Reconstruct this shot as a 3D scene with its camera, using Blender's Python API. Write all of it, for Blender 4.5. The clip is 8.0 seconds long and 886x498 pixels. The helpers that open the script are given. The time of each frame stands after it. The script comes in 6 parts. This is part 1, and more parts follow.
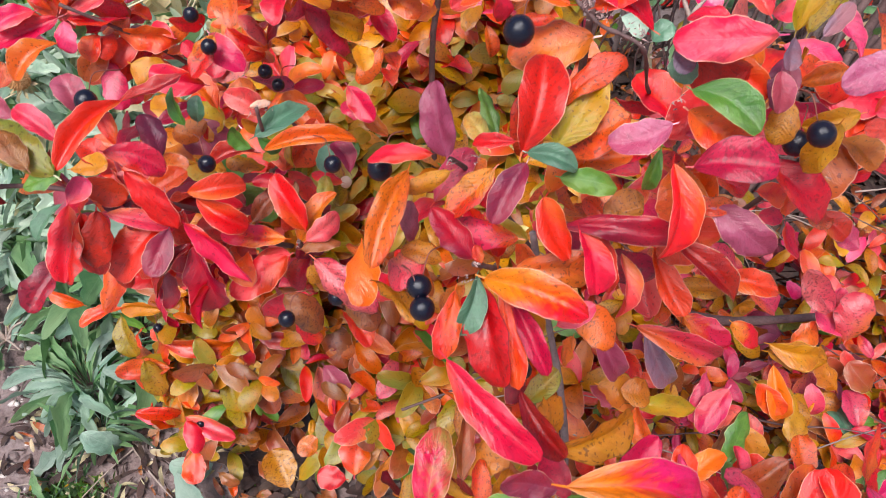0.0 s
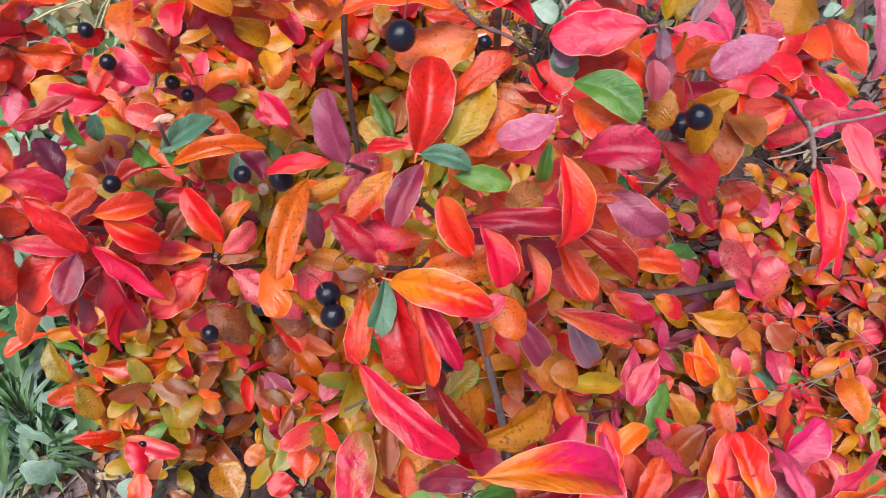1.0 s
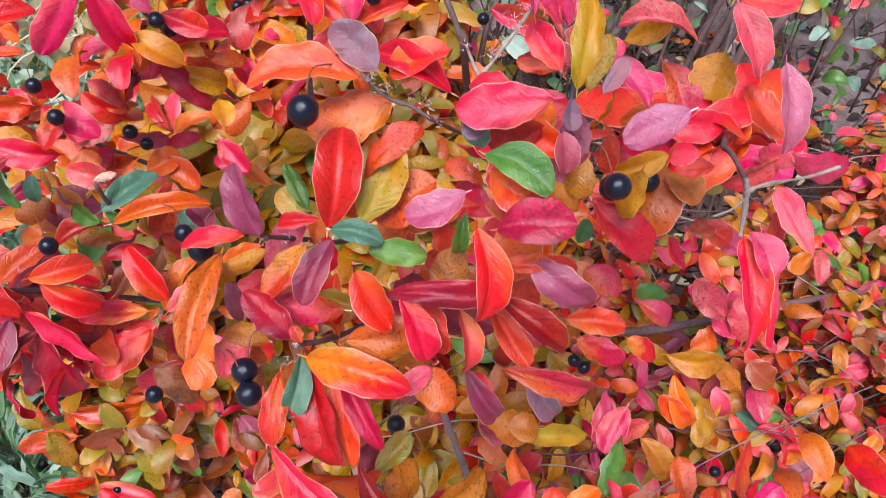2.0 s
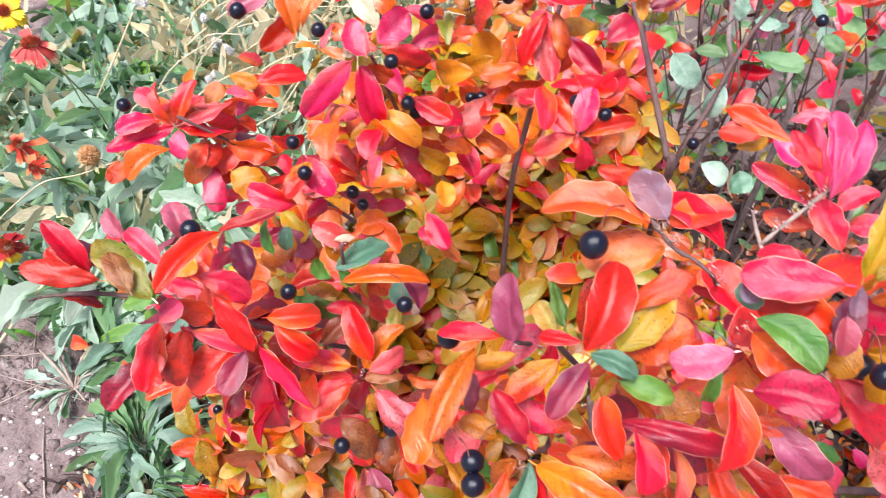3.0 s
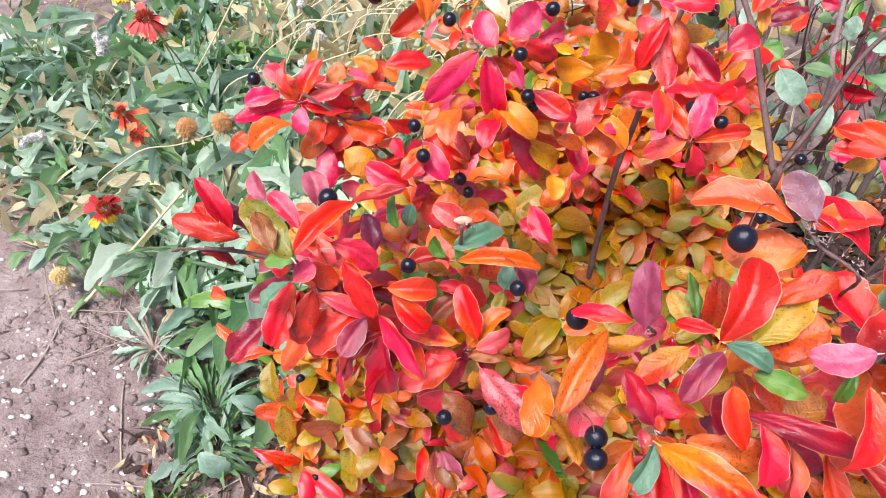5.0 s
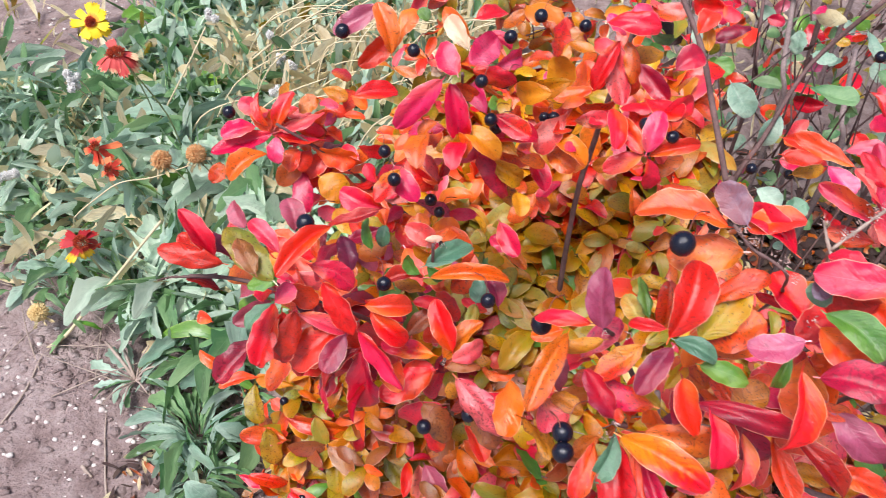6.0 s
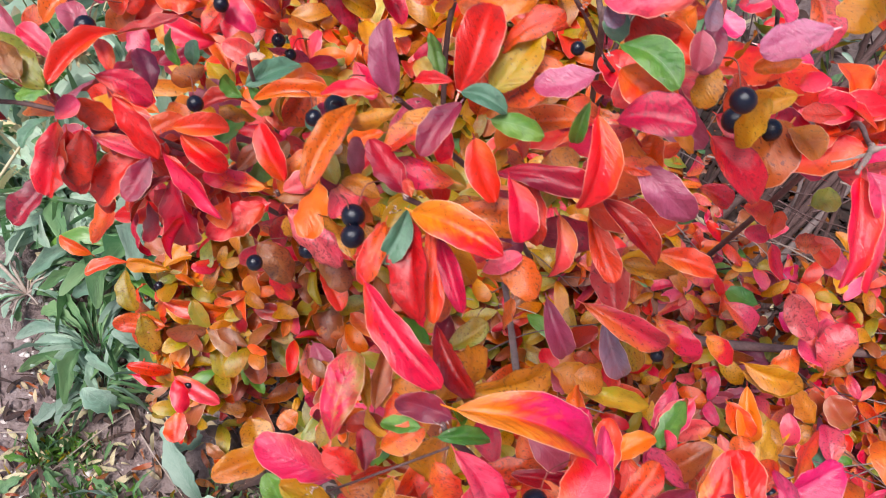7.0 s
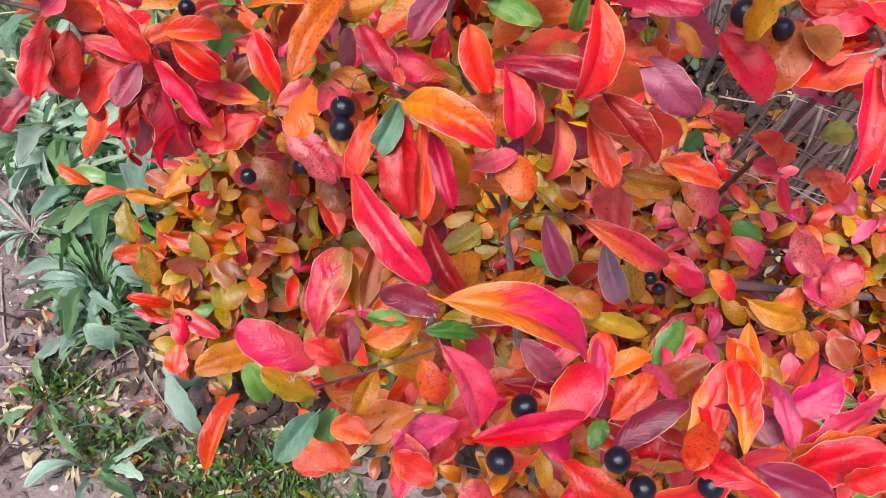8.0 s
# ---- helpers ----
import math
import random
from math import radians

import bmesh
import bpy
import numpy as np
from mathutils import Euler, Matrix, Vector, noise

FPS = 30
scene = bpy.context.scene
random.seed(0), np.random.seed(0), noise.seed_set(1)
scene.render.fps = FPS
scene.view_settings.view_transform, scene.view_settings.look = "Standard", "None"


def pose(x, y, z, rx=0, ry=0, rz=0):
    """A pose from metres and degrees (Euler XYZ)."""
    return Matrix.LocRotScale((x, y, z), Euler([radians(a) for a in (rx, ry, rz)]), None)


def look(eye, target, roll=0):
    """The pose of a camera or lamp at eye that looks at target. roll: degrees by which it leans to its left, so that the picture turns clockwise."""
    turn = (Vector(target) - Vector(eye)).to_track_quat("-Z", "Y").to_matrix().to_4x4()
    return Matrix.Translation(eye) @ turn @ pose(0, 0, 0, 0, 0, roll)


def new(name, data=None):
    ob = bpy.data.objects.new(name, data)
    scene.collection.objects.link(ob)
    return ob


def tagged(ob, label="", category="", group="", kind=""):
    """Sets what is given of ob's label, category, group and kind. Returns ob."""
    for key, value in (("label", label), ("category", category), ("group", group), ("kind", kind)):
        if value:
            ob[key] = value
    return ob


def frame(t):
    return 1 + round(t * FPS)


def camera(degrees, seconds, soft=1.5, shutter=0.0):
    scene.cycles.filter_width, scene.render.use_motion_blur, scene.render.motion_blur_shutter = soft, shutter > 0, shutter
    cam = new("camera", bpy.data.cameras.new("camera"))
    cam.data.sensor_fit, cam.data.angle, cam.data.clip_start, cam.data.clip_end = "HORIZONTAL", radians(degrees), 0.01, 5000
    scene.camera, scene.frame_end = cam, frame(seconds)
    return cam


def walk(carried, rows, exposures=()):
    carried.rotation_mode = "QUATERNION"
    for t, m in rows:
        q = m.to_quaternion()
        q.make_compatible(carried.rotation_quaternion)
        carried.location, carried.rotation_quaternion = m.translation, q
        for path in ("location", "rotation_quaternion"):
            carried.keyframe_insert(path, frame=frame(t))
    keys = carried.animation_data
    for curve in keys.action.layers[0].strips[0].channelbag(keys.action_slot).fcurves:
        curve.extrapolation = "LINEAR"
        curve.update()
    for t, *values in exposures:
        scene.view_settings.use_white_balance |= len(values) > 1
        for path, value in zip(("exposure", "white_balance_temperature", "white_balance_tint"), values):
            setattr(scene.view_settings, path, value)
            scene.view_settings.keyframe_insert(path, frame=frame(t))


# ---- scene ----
cam = camera(62.6, 8.0, soft=0.9, shutter=0.25)
PATH = [
    (0, (0.073, 0.07, 0.802), (0.057, 1.212, -0.84), 0.2),
    (0.5, (0.079, 0.08, 0.808), (0.101, 1.224, -0.832), -0.3),
    (1, (0.085, 0.071, 0.806), (0.212, 1.185, -0.85), 1.6),
    (1.2, (0.091, 0.071, 0.805), (0.235, 1.184, -0.85), 0.9),
    (2.3, (0.113, 0.088, 0.815), (0.165, 1.281, -0.79), -1.7),
    (2.5, (0.102, 0.087, 0.821), (0.075, 1.309, -0.762), -1.9),
    (3, (0.07, 0.086, 0.829), (-0.133, 1.379, -0.683), 0.5),
    (3.5, (0.064, 0.085, 0.838), (-0.206, 1.395, -0.648), 0.1),
    (4, (0.061, 0.083, 0.835), (-0.234, 1.342, -0.691), -0.8),
    (4.5, (0.048, 0.075, 0.831), (-0.303, 1.318, -0.696), -0.3),
    (4.7, (0.046, 0.073, 0.83), (-0.304, 1.321, -0.694), 0.5),
    (5.8, (0.048, 0.051, 0.848), (-0.282, 1.355, -0.632), 0.2),
    (6, (0.052, 0.054, 0.847), (-0.248, 1.371, -0.628), 0.2),
    (6.2, (0.06, 0.052, 0.836), (-0.189, 1.348, -0.667), 1.1),
    (6.5, (0.079, 0.047, 0.813), (-0.124, 1.291, -0.741), 1.4),
    (7, (0.106, 0.046, 0.794), (-0.019, 1.24, -0.806), 2.7),
    (7.5, (0.12, 0.041, 0.782), (-0.001, 1.175, -0.86), 2.8),
    (8, (0.113, 0.036, 0.778), (-0.019, 1.138, -0.885), 3.1),
]
walk(cam, [(t, look(eye, target, roll)) for t, eye, target, roll in PATH], [(0, 0.46, 6080, 13), (1.2, 0.38, 6000, 13), (2.4, 0.58, 5600, 13), (3.0, 0.93, 5950, 13), (3.4, 0.95, 6060, 13), (4.7, 0.88, 6060, 13), (6.0, 0.66, 6050, 13), (6.6, 0.55, 6060, 13), (8.0, 0.5, 6060, 13)])

# ---- light: thin overcast ----
world = bpy.data.worlds.new("overcast_sky")
scene.world = world
world.use_nodes = True
wn = world.node_tree.nodes
sky = wn.new("ShaderNodeTexSky")
sky.sky_type = "NISHITA"
sky.sun_disc = False
sky.sun_elevation, sky.sun_rotation = radians(69), radians(207)
sky.dust_density, sky.air_density, sky.ozone_density = 4.0, 1.0, 1.0
wn["Background"].inputs["Strength"].default_value = 0.085
world.node_tree.links.new(sky.outputs["Color"], wn["Background"].inputs["Color"])
sun_data = bpy.data.lights.new("sun", "SUN")
sun_data.energy, sun_data.angle, sun_data.color = 2.7, radians(24), (1.0, 0.95, 0.88)
sun = new("sun", sun_data)
sun.matrix_world = look((-0.35, -0.7, 2.0), (0, 0, 0))


# ---- materials ----
def lin(c):
    return [(v / 255 / 12.92 if v < 11 else ((v / 255 + 0.055) / 1.055) ** 2.4) for v in c] + [1.0]


class Nodes:
    """A small helper that adds and links shader nodes."""

    def __init__(self, name):
        self.mat = bpy.data.materials.new(name)
        self.mat.use_nodes = True
        self.tree = self.mat.node_tree
        self.bsdf = self.tree.nodes["Principled BSDF"]
        self.out = self.tree.nodes["Material Output"]

    def add(self, kind, **values):
        n = self.tree.nodes.new(kind)
        for k, v in values.items():
            n.inputs[k.replace("_", " ")].default_value = v
        return n

    def link(self, a, b):
        self.tree.links.new(a, b)

    def math(self, op, a, b=0.5):
        n = self.tree.nodes.new("ShaderNodeMath")
        n.operation = op
        for i, v in enumerate((a, b)):
            if isinstance(v, (int, float)):
                n.inputs[i].default_value = v
            else:
                self.link(v, n.inputs[i])
        return n.outputs[0]

    def mix(self, fac, a, b, blend="MIX"):
        n = self.tree.nodes.new("ShaderNodeMix")
        n.data_type, n.blend_type = "RGBA", blend
        for sock, v in ((n.inputs[0], fac), (n.inputs[6], a), (n.inputs[7], b)):
            if isinstance(v, (int, float, list, tuple)):
                sock.default_value = v
            else:
                self.link(v, sock)
        return n.outputs[2]

    def ramp(self, fac, stops):
        n = self.tree.nodes.new("ShaderNodeValToRGB")
        self.link(fac, n.inputs[0])
        while len(n.color_ramp.elements) < len(stops):
            n.color_ramp.elements.new(0.5)
        for e, (p, c) in zip(n.color_ramp.elements, stops):
            e.position, e.color = p, c
        return n.outputs[0]

    def bump(self, height, strength, distance):
        n = self.add("ShaderNodeBump", Strength=strength, Distance=distance)
        self.link(height, n.inputs["Height"])
        self.link(n.outputs[0], self.bsdf.inputs["Normal"])


def leaf_material(name, main, second, along=0.6, rough=0.3, spots=0.6, rim=(244, 196, 170), clear=0.12, foot=None, vary=0.36):
    """A leaf blade: two colours that run into one another along the veins, one half often unlike the other as if a fold
    lit it, thin midrib, dark specks on some leaves, a pale thin margin, hue that varies leaf by leaf.
    """
    n = Nodes(name)
    uv = n.add("ShaderNodeUVMap")
    sep = n.add("ShaderNodeSeparateXYZ")
    n.link(uv.outputs[0], sep.inputs[0])
    u, v = sep.outputs[0], sep.outputs[1]
    info = n.tree.nodes.new("ShaderNodeObjectInfo")
    geo = n.tree.nodes.new("ShaderNodeNewGeometry")
    rnd = n.math("FRACT", n.math("ADD", info.outputs["Random"], geo.outputs["Random Per Island"]))
    other = n.math("FRACT", n.math("MULTIPLY", rnd, 7.0))
    third = n.math("FRACT", n.math("MULTIPLY", rnd, 23.0))
    shift = n.tree.nodes.new("ShaderNodeCombineXYZ")
    for i, k in enumerate((37.0, 19.0, 53.0)):
        n.link(n.math("MULTIPLY", rnd, k), shift.inputs[i])
    flat = n.tree.nodes.new("ShaderNodeCombineXYZ")
    n.link(n.math("MULTIPLY", u, 0.5), flat.inputs[0])
    n.link(v, flat.inputs[1])
    place = n.tree.nodes.new("ShaderNodeVectorMath")
    n.link(flat.outputs[0], place.inputs[0])
    n.link(shift.outputs[0], place.inputs[1])

    def spread(scale, detail, roughness, distortion=0.0):
        t = n.add("ShaderNodeTexNoise", Scale=scale, Detail=detail, Roughness=roughness, Distortion=distortion)
        n.link(place.outputs[0], t.inputs["Vector"])
        return t.outputs[0]

    def span(value, a, b, low, high):
        m = n.tree.nodes.new("ShaderNodeMapRange")
        for k, x in zip((1, 2, 3, 4), (a, b, low, high)):
            m.inputs[k].default_value = x
        n.link(value, m.inputs[0])
        return m.outputs[0]

    big, fine = spread(2.6, 4.0, 0.62), spread(26.0, 4.0, 0.7)
    across = n.math("SUBTRACT", u, 0.5)
    side = n.math("ABSOLUTE", across)
    # streaks that follow the side veins
    flow = n.tree.nodes.new("ShaderNodeCombineXYZ")
    n.link(n.math("MULTIPLY", u, 2.2), flow.inputs[0])
    n.link(n.math("MULTIPLY", n.math("SUBTRACT", v, n.math("MULTIPLY", side, 0.6)), 17.0), flow.inputs[1])
    n.link(n.math("MULTIPLY", rnd, 41.0), flow.inputs[2])
    streak = n.add("ShaderNodeTexNoise", Scale=1.0, Detail=4.0, Roughness=0.65)
    n.link(flow.outputs[0], streak.inputs["Vector"])
    vein = n.math("SUBTRACT", streak.outputs[0], 0.5)
    # half-and-half hue, with the light and shade of a fold painted in
    turn = n.math("MULTIPLY", n.math("SUBTRACT", n.math("MULTIPLY", n.math("GREATER_THAN", other, 0.5), 2.0), 1.0), across)
    fac = n.math("ADD", n.math("MULTIPLY", n.math("SUBTRACT", big, 0.5), 2.6), n.math("MULTIPLY", n.math("SUBTRACT", v, 0.3), along))
    fac = n.math("ADD", fac, n.math("MULTIPLY", n.math("SUBTRACT", fine, 0.5), 0.6))
    fac = n.math("ADD", fac, n.math("MULTIPLY", vein, 1.2))
    fac = n.math("ADD", fac, n.math("MULTIPLY", turn, 0.9))
    fac = n.math("ADD", fac, n.math("MULTIPLY", n.math("SUBTRACT", third, 0.5), 0.7))
    col = n.mix(span(fac, -0.45, 0.65, 0.0, 1.0), lin(main), lin(second))
    if foot:
        reach = n.math("ADD", n.math("ADD", n.math("MULTIPLY", v, 0.9), n.math("MULTIPLY", turn, 1.1)), n.math("MULTIPLY", n.math("SUBTRACT", big, third), 1.1))
        reach = n.math("ADD", reach, n.math("MULTIPLY", vein, 0.7))
        col = n.mix(span(reach, -0.4, 0.15, 0.5, 0.0), col, lin(foot))
    # darker, worn patches that follow the veins
    worn = n.math("ADD", spread(4.2, 5.0, 0.68, 0.8), n.math("MULTIPLY", vein, 0.35))
    worn = n.math("SUBTRACT", worn, n.math("MULTIPLY", n.math("SUBTRACT", third, 0.5), 0.12))
    col = n.mix(span(worn, 0.53, 0.72, 0.0, 0.5), col, lin([c * 0.6 for c in main]))
    # side veins and midrib
    wave = n.math("SINE", n.math("MULTIPLY", n.math("ADD", n.math("SUBTRACT", v, n.math("MULTIPLY", side, 0.55)), n.math("MULTIPLY", big, 0.16)), 62.0))
    line = n.math("MULTIPLY", n.math("GREATER_THAN", wave, 0.94), 0.06)
    rib = n.math("MULTIPLY", n.math("LESS_THAN", side, 0.012), 0.22)
    col = n.mix(n.math("MAXIMUM", line, rib), col, lin([min(255, c * 0.6 + 92) for c in second]))
    # specks
    level = n.math("ADD", 0.60, n.math("MULTIPLY", other, 0.12))
    dots = n.math("GREATER_THAN", spread(24.0, 1.5, 0.5), level)
    blot = n.math("GREATER_THAN", spread(9.0, 3.0, 0.6), n.math("ADD", level, 0.07))
    col = n.mix(n.math("MULTIPLY", n.math("MAXIMUM", dots, blot), spots), col, lin((78, 26, 24)))
    # margin
    edge = n.math("MULTIPLY", n.math("GREATER_THAN", n.math("ADD", side, n.math("MULTIPLY", n.math("SUBTRACT", fine, 0.5), 0.03)), 0.477), n.math("GREATER_THAN", big, 0.42))
    brim = n.mix(n.math("GREATER_THAN", other, 0.3), lin([c * 0.45 for c in main]), lin(rim))
    col = n.mix(n.math("MULTIPLY", edge, 0.55), col, brim)
    hsv = n.tree.nodes.new("ShaderNodeHueSaturation")
    n.link(col, hsv.inputs["Color"])
    n.link(n.math("ADD", 0.490, n.math("MULTIPLY", rnd, 0.022)), hsv.inputs["Hue"])
    n.link(n.math("ADD", 1.0 - vary * 0.55, n.math("MULTIPLY", other, vary)), hsv.inputs["Value"])
    hsv.inputs["Saturation"].default_value = 1.11
    n.link(hsv.outputs[0], n.bsdf.inputs["Base Color"])
    n.link(n.math("ADD", rough - 0.06, n.math("MULTIPLY", big, 0.16)), n.bsdf.inputs["Roughness"])
    n.bsdf.inputs["Specular IOR Level"].default_value = 0.9
    n.bump(n.math("ADD", n.math("MULTIPLY", wave, 0.05), n.math("ADD", n.math("MULTIPLY", fine, 0.8), n.math("ADD", big, streak.outputs[0]))), 0.45, 0.0008)
    thin = n.tree.nodes.new("ShaderNodeBsdfTranslucent")
    n.link(hsv.outputs[0], thin.inputs["Color"])
    both = n.tree.nodes.new("ShaderNodeMixShader")
    both.inputs[0].default_value = clear
    n.link(n.bsdf.outputs[0], both.inputs[1])
    n.link(thin.outputs[0], both.inputs[2])
    n.link(both.outputs[0], n.out.inputs["Surface"])
    return n.mat


LEAF = {
    "red": leaf_material("leaf_red", (222, 38, 46), (236, 88, 88), spots=0.42, foot=(240, 126, 48)),
    "crimson": leaf_material("leaf_crimson", (200, 24, 42), (234, 66, 78), spots=0.42, foot=(238, 100, 50)),
    "scarlet": leaf_material("leaf_scarlet", (226, 44, 34), (238, 98, 48), foot=(240, 136, 52)),
    "flame": leaf_material("leaf_flame", (246, 140, 40), (230, 46, 70), along=1.9),
    "blush": leaf_material("leaf_blush", (244, 156, 72), (236, 72, 104), along=2.4, spots=0.12),
    "orange": leaf_material("leaf_orange", (235, 114, 28), (219, 70, 34)),
    "amber": leaf_material("leaf_amber", (220, 152, 46), (206, 122, 42), rim=(232, 190, 110), clear=0.25),
    "yellow": leaf_material("leaf_yellow", (242, 186, 62), (232, 150, 40), rim=(240, 210, 130), clear=0.25),
    "salmon": leaf_material("leaf_salmon", (230, 116, 118), (226, 90, 106), foot=(240, 136, 52)),
    "pink": leaf_material("leaf_pink", (236, 110, 138), (226, 68, 102), foot=(238, 110, 84), spots=0.3),
    # mauve, grey-mauve and lilac: sky sheen on red leaves, put into the base colour
    "mauve": leaf_material("leaf_mauve_sheen", (180, 98, 120), (160, 74, 92), spots=0.25),
    "greymauve": leaf_material("leaf_grey_mauve_sheen", (142, 124, 142), (156, 104, 116), spots=0.2),
    "lilac": leaf_material("leaf_lilac_sheen", (208, 130, 156), (196, 98, 126), spots=0.12, rough=0.24),
    "plum": leaf_material("leaf_plum", (122, 50, 72), (160, 60, 76), spots=0.2),
    "maroon": leaf_material("leaf_maroon", (138, 30, 48), (186, 44, 48)),
    "rust": leaf_material("leaf_rust", (214, 126, 48), (202, 104, 44)),
    "brown": leaf_material("leaf_brown", (158, 100, 60), (164, 86, 62)),
    "olive": leaf_material("leaf_olive", (172, 152, 54), (200, 142, 54), rim=(224, 190, 110), clear=0.25),
    "moss": leaf_material("leaf_moss", (142, 148, 64), (176, 144, 62), rim=(200, 190, 110), clear=0.25),
    "green": leaf_material("leaf_green", (82, 128, 58), (112, 148, 66), rim=(190, 190, 120), spots=0.1),
    "teal": leaf_material("leaf_teal", (88, 128, 100), (108, 146, 116), rim=(180, 190, 150), spots=0.1),
    "pale": leaf_material("leaf_pale", (206, 196, 118), (222, 160, 84), spots=0.2, clear=0.25),
    "pinkolive": leaf_material("leaf_pink_olive", (216, 58, 92), (158, 152, 78), along=0.6),
    "sage": leaf_material("leaf_sage", (140, 172, 150), (186, 208, 188), rim=(186, 206, 184), spots=0.03, rough=0.55, clear=0.28, vary=0.5),
    "herb": leaf_material("leaf_herb", (92, 134, 88), (136, 168, 118), rim=(160, 186, 142), spots=0.03, rough=0.55, clear=0.28, vary=0.5),
    "silver": leaf_material("leaf_silver", (166, 194, 168), (210, 226, 204), rim=(206, 220, 200), spots=0.03, rough=0.55, clear=0.28, vary=0.5),
    "bleached": leaf_material("leaf_bleached", (238, 228, 198), (226, 208, 168), rim=(240, 230, 204), spots=0.05, rough=0.8, clear=0.25, vary=0.3),
    "cream": leaf_material("leaf_cream", (222, 204, 172), (228, 186, 160), rim=(232, 214, 190), spots=0.05),
    # dark brown whose depth stands in for shade low under the foliage
    "humus": leaf_material("leaf_shade_brown", (80, 56, 46), (54, 38, 34), rim=(110, 84, 66), rough=0.8),
    "dry": leaf_material("leaf_dry", (214, 202, 166), (198, 178, 142), rim=(214, 200, 170), spots=0.2, rough=0.8),
}


def plain_material(name, a, b, scale, rough, bump=0.3, depth=0.001):
    """Two colours in uneven patches with a fine grain."""
    n = Nodes(name)
    tc = n.tree.nodes.new("ShaderNodeTexCoord")
    big = n.add("ShaderNodeTexNoise", Scale=scale, Detail=5.0, Roughness=0.65)
    fine = n.add("ShaderNodeTexNoise", Scale=scale * 9, Detail=3.0, Roughness=0.7)
    for t in (big, fine):
        n.link(tc.outputs["Object"], t.inputs["Vector"])
    geo = n.tree.nodes.new("ShaderNodeNewGeometry")
    f = n.math("ADD", n.math("MULTIPLY", big.outputs[0], 0.7), n.math("MULTIPLY", fine.outputs[0], 0.5))
    f = n.math("ADD", f, n.math("MULTIPLY", n.math("SUBTRACT", geo.outputs["Random Per Island"], 0.5), 0.3))
    n.link(n.ramp(f, [(0.35, lin(a)), (0.8, lin(b))]), n.bsdf.inputs["Base Color"])
    n.bsdf.inputs["Roughness"].default_value = rough
    n.bump(fine.outputs[0], bump, depth)
    return n.mat


BARK = plain_material("bark", (62, 44, 44), (128, 100, 96), 60, 0.8)
BARK_GREY = plain_material("grey_bark", (88, 74, 76), (160, 142, 138), 50, 0.85)
STRAW = plain_material("straw", (196, 178, 140), (226, 212, 176), 40, 0.8)
RED_STALK = plain_material("red_stalk", (96, 40, 40), (150, 84, 66), 80, 0.6)
STALK = plain_material("green_stalk", (120, 140, 90), (170, 176, 128), 40, 0.7)
BERRY = plain_material("berry_skin", (4, 4, 9), (28, 32, 54), 120, 0.24, 0.2, 0.0003)
PALE_FRUIT = plain_material("pale_fruit", (214, 176, 140), (240, 220, 196), 120, 0.5, 0.3, 0.0004)
CALYX = plain_material("calyx", (60, 40, 40), (130, 96, 86), 200, 0.8)
FLUFF = plain_material("seed_fluff", (238, 234, 228), (250, 248, 244), 200, 0.9, 0.8, 0.002)
SEED_HEAD = plain_material("seed_head", (242, 166, 98), (250, 206, 150), 300, 0.9, 0.9, 0.002)
DRY_HEAD = plain_material("dry_head", (216, 186, 124), (240, 216, 160), 300, 0.9, 0.6, 0.001)
PETAL_RED = plain_material("floret_red", (110, 18, 22), (206, 84, 40), 60, 0.6)
BUD = plain_material("bud", (150, 100, 96), (232, 206, 196), 300, 0.8)
PEBBLE = plain_material("pebble", (190, 176, 170), (236, 228, 222), 60, 0.85)
TWIG_DEAD = plain_material("dead_twig", (120, 100, 92), (196, 178, 164), 70, 0.9)


def soil_material():
    n = Nodes("soil")
    tc = n.tree.nodes.new("ShaderNodeTexCoord")
    tex = [n.add("ShaderNodeTexNoise", Scale=s, Detail=6.0, Roughness=0.68) for s in (3.5, 28.0, 190.0)]
    for t in tex:
        n.link(tc.outputs["Object"], t.inputs["Vector"])
    f = n.math("ADD", n.math("MULTIPLY", tex[0].outputs[0], 0.45), n.math("MULTIPLY", tex[1].outputs[0], 0.4))
    f = n.math("ADD", f, n.math("MULTIPLY", tex[2].outputs[0], 0.25))
    col = n.ramp(f, [(0.36, lin((84, 64, 60))), (0.52, lin((152, 131, 127))), (0.72, lin((194, 176, 172)))])
    n.link(col, n.bsdf.inputs["Base Color"])
    n.bsdf.inputs["Roughness"].default_value = 0.95
    n.bump(n.math("ADD", n.math("MULTIPLY", tex[1].outputs[0], 1.0), n.math("MULTIPLY", tex[2].outputs[0], 0.5)), 1.0, 0.012)
    return n.mat


SOIL = soil_material()


# ---- mesh helpers ----
UPWARD = Vector((0.0, -0.5, 0.87))
rng = random.Random(7)


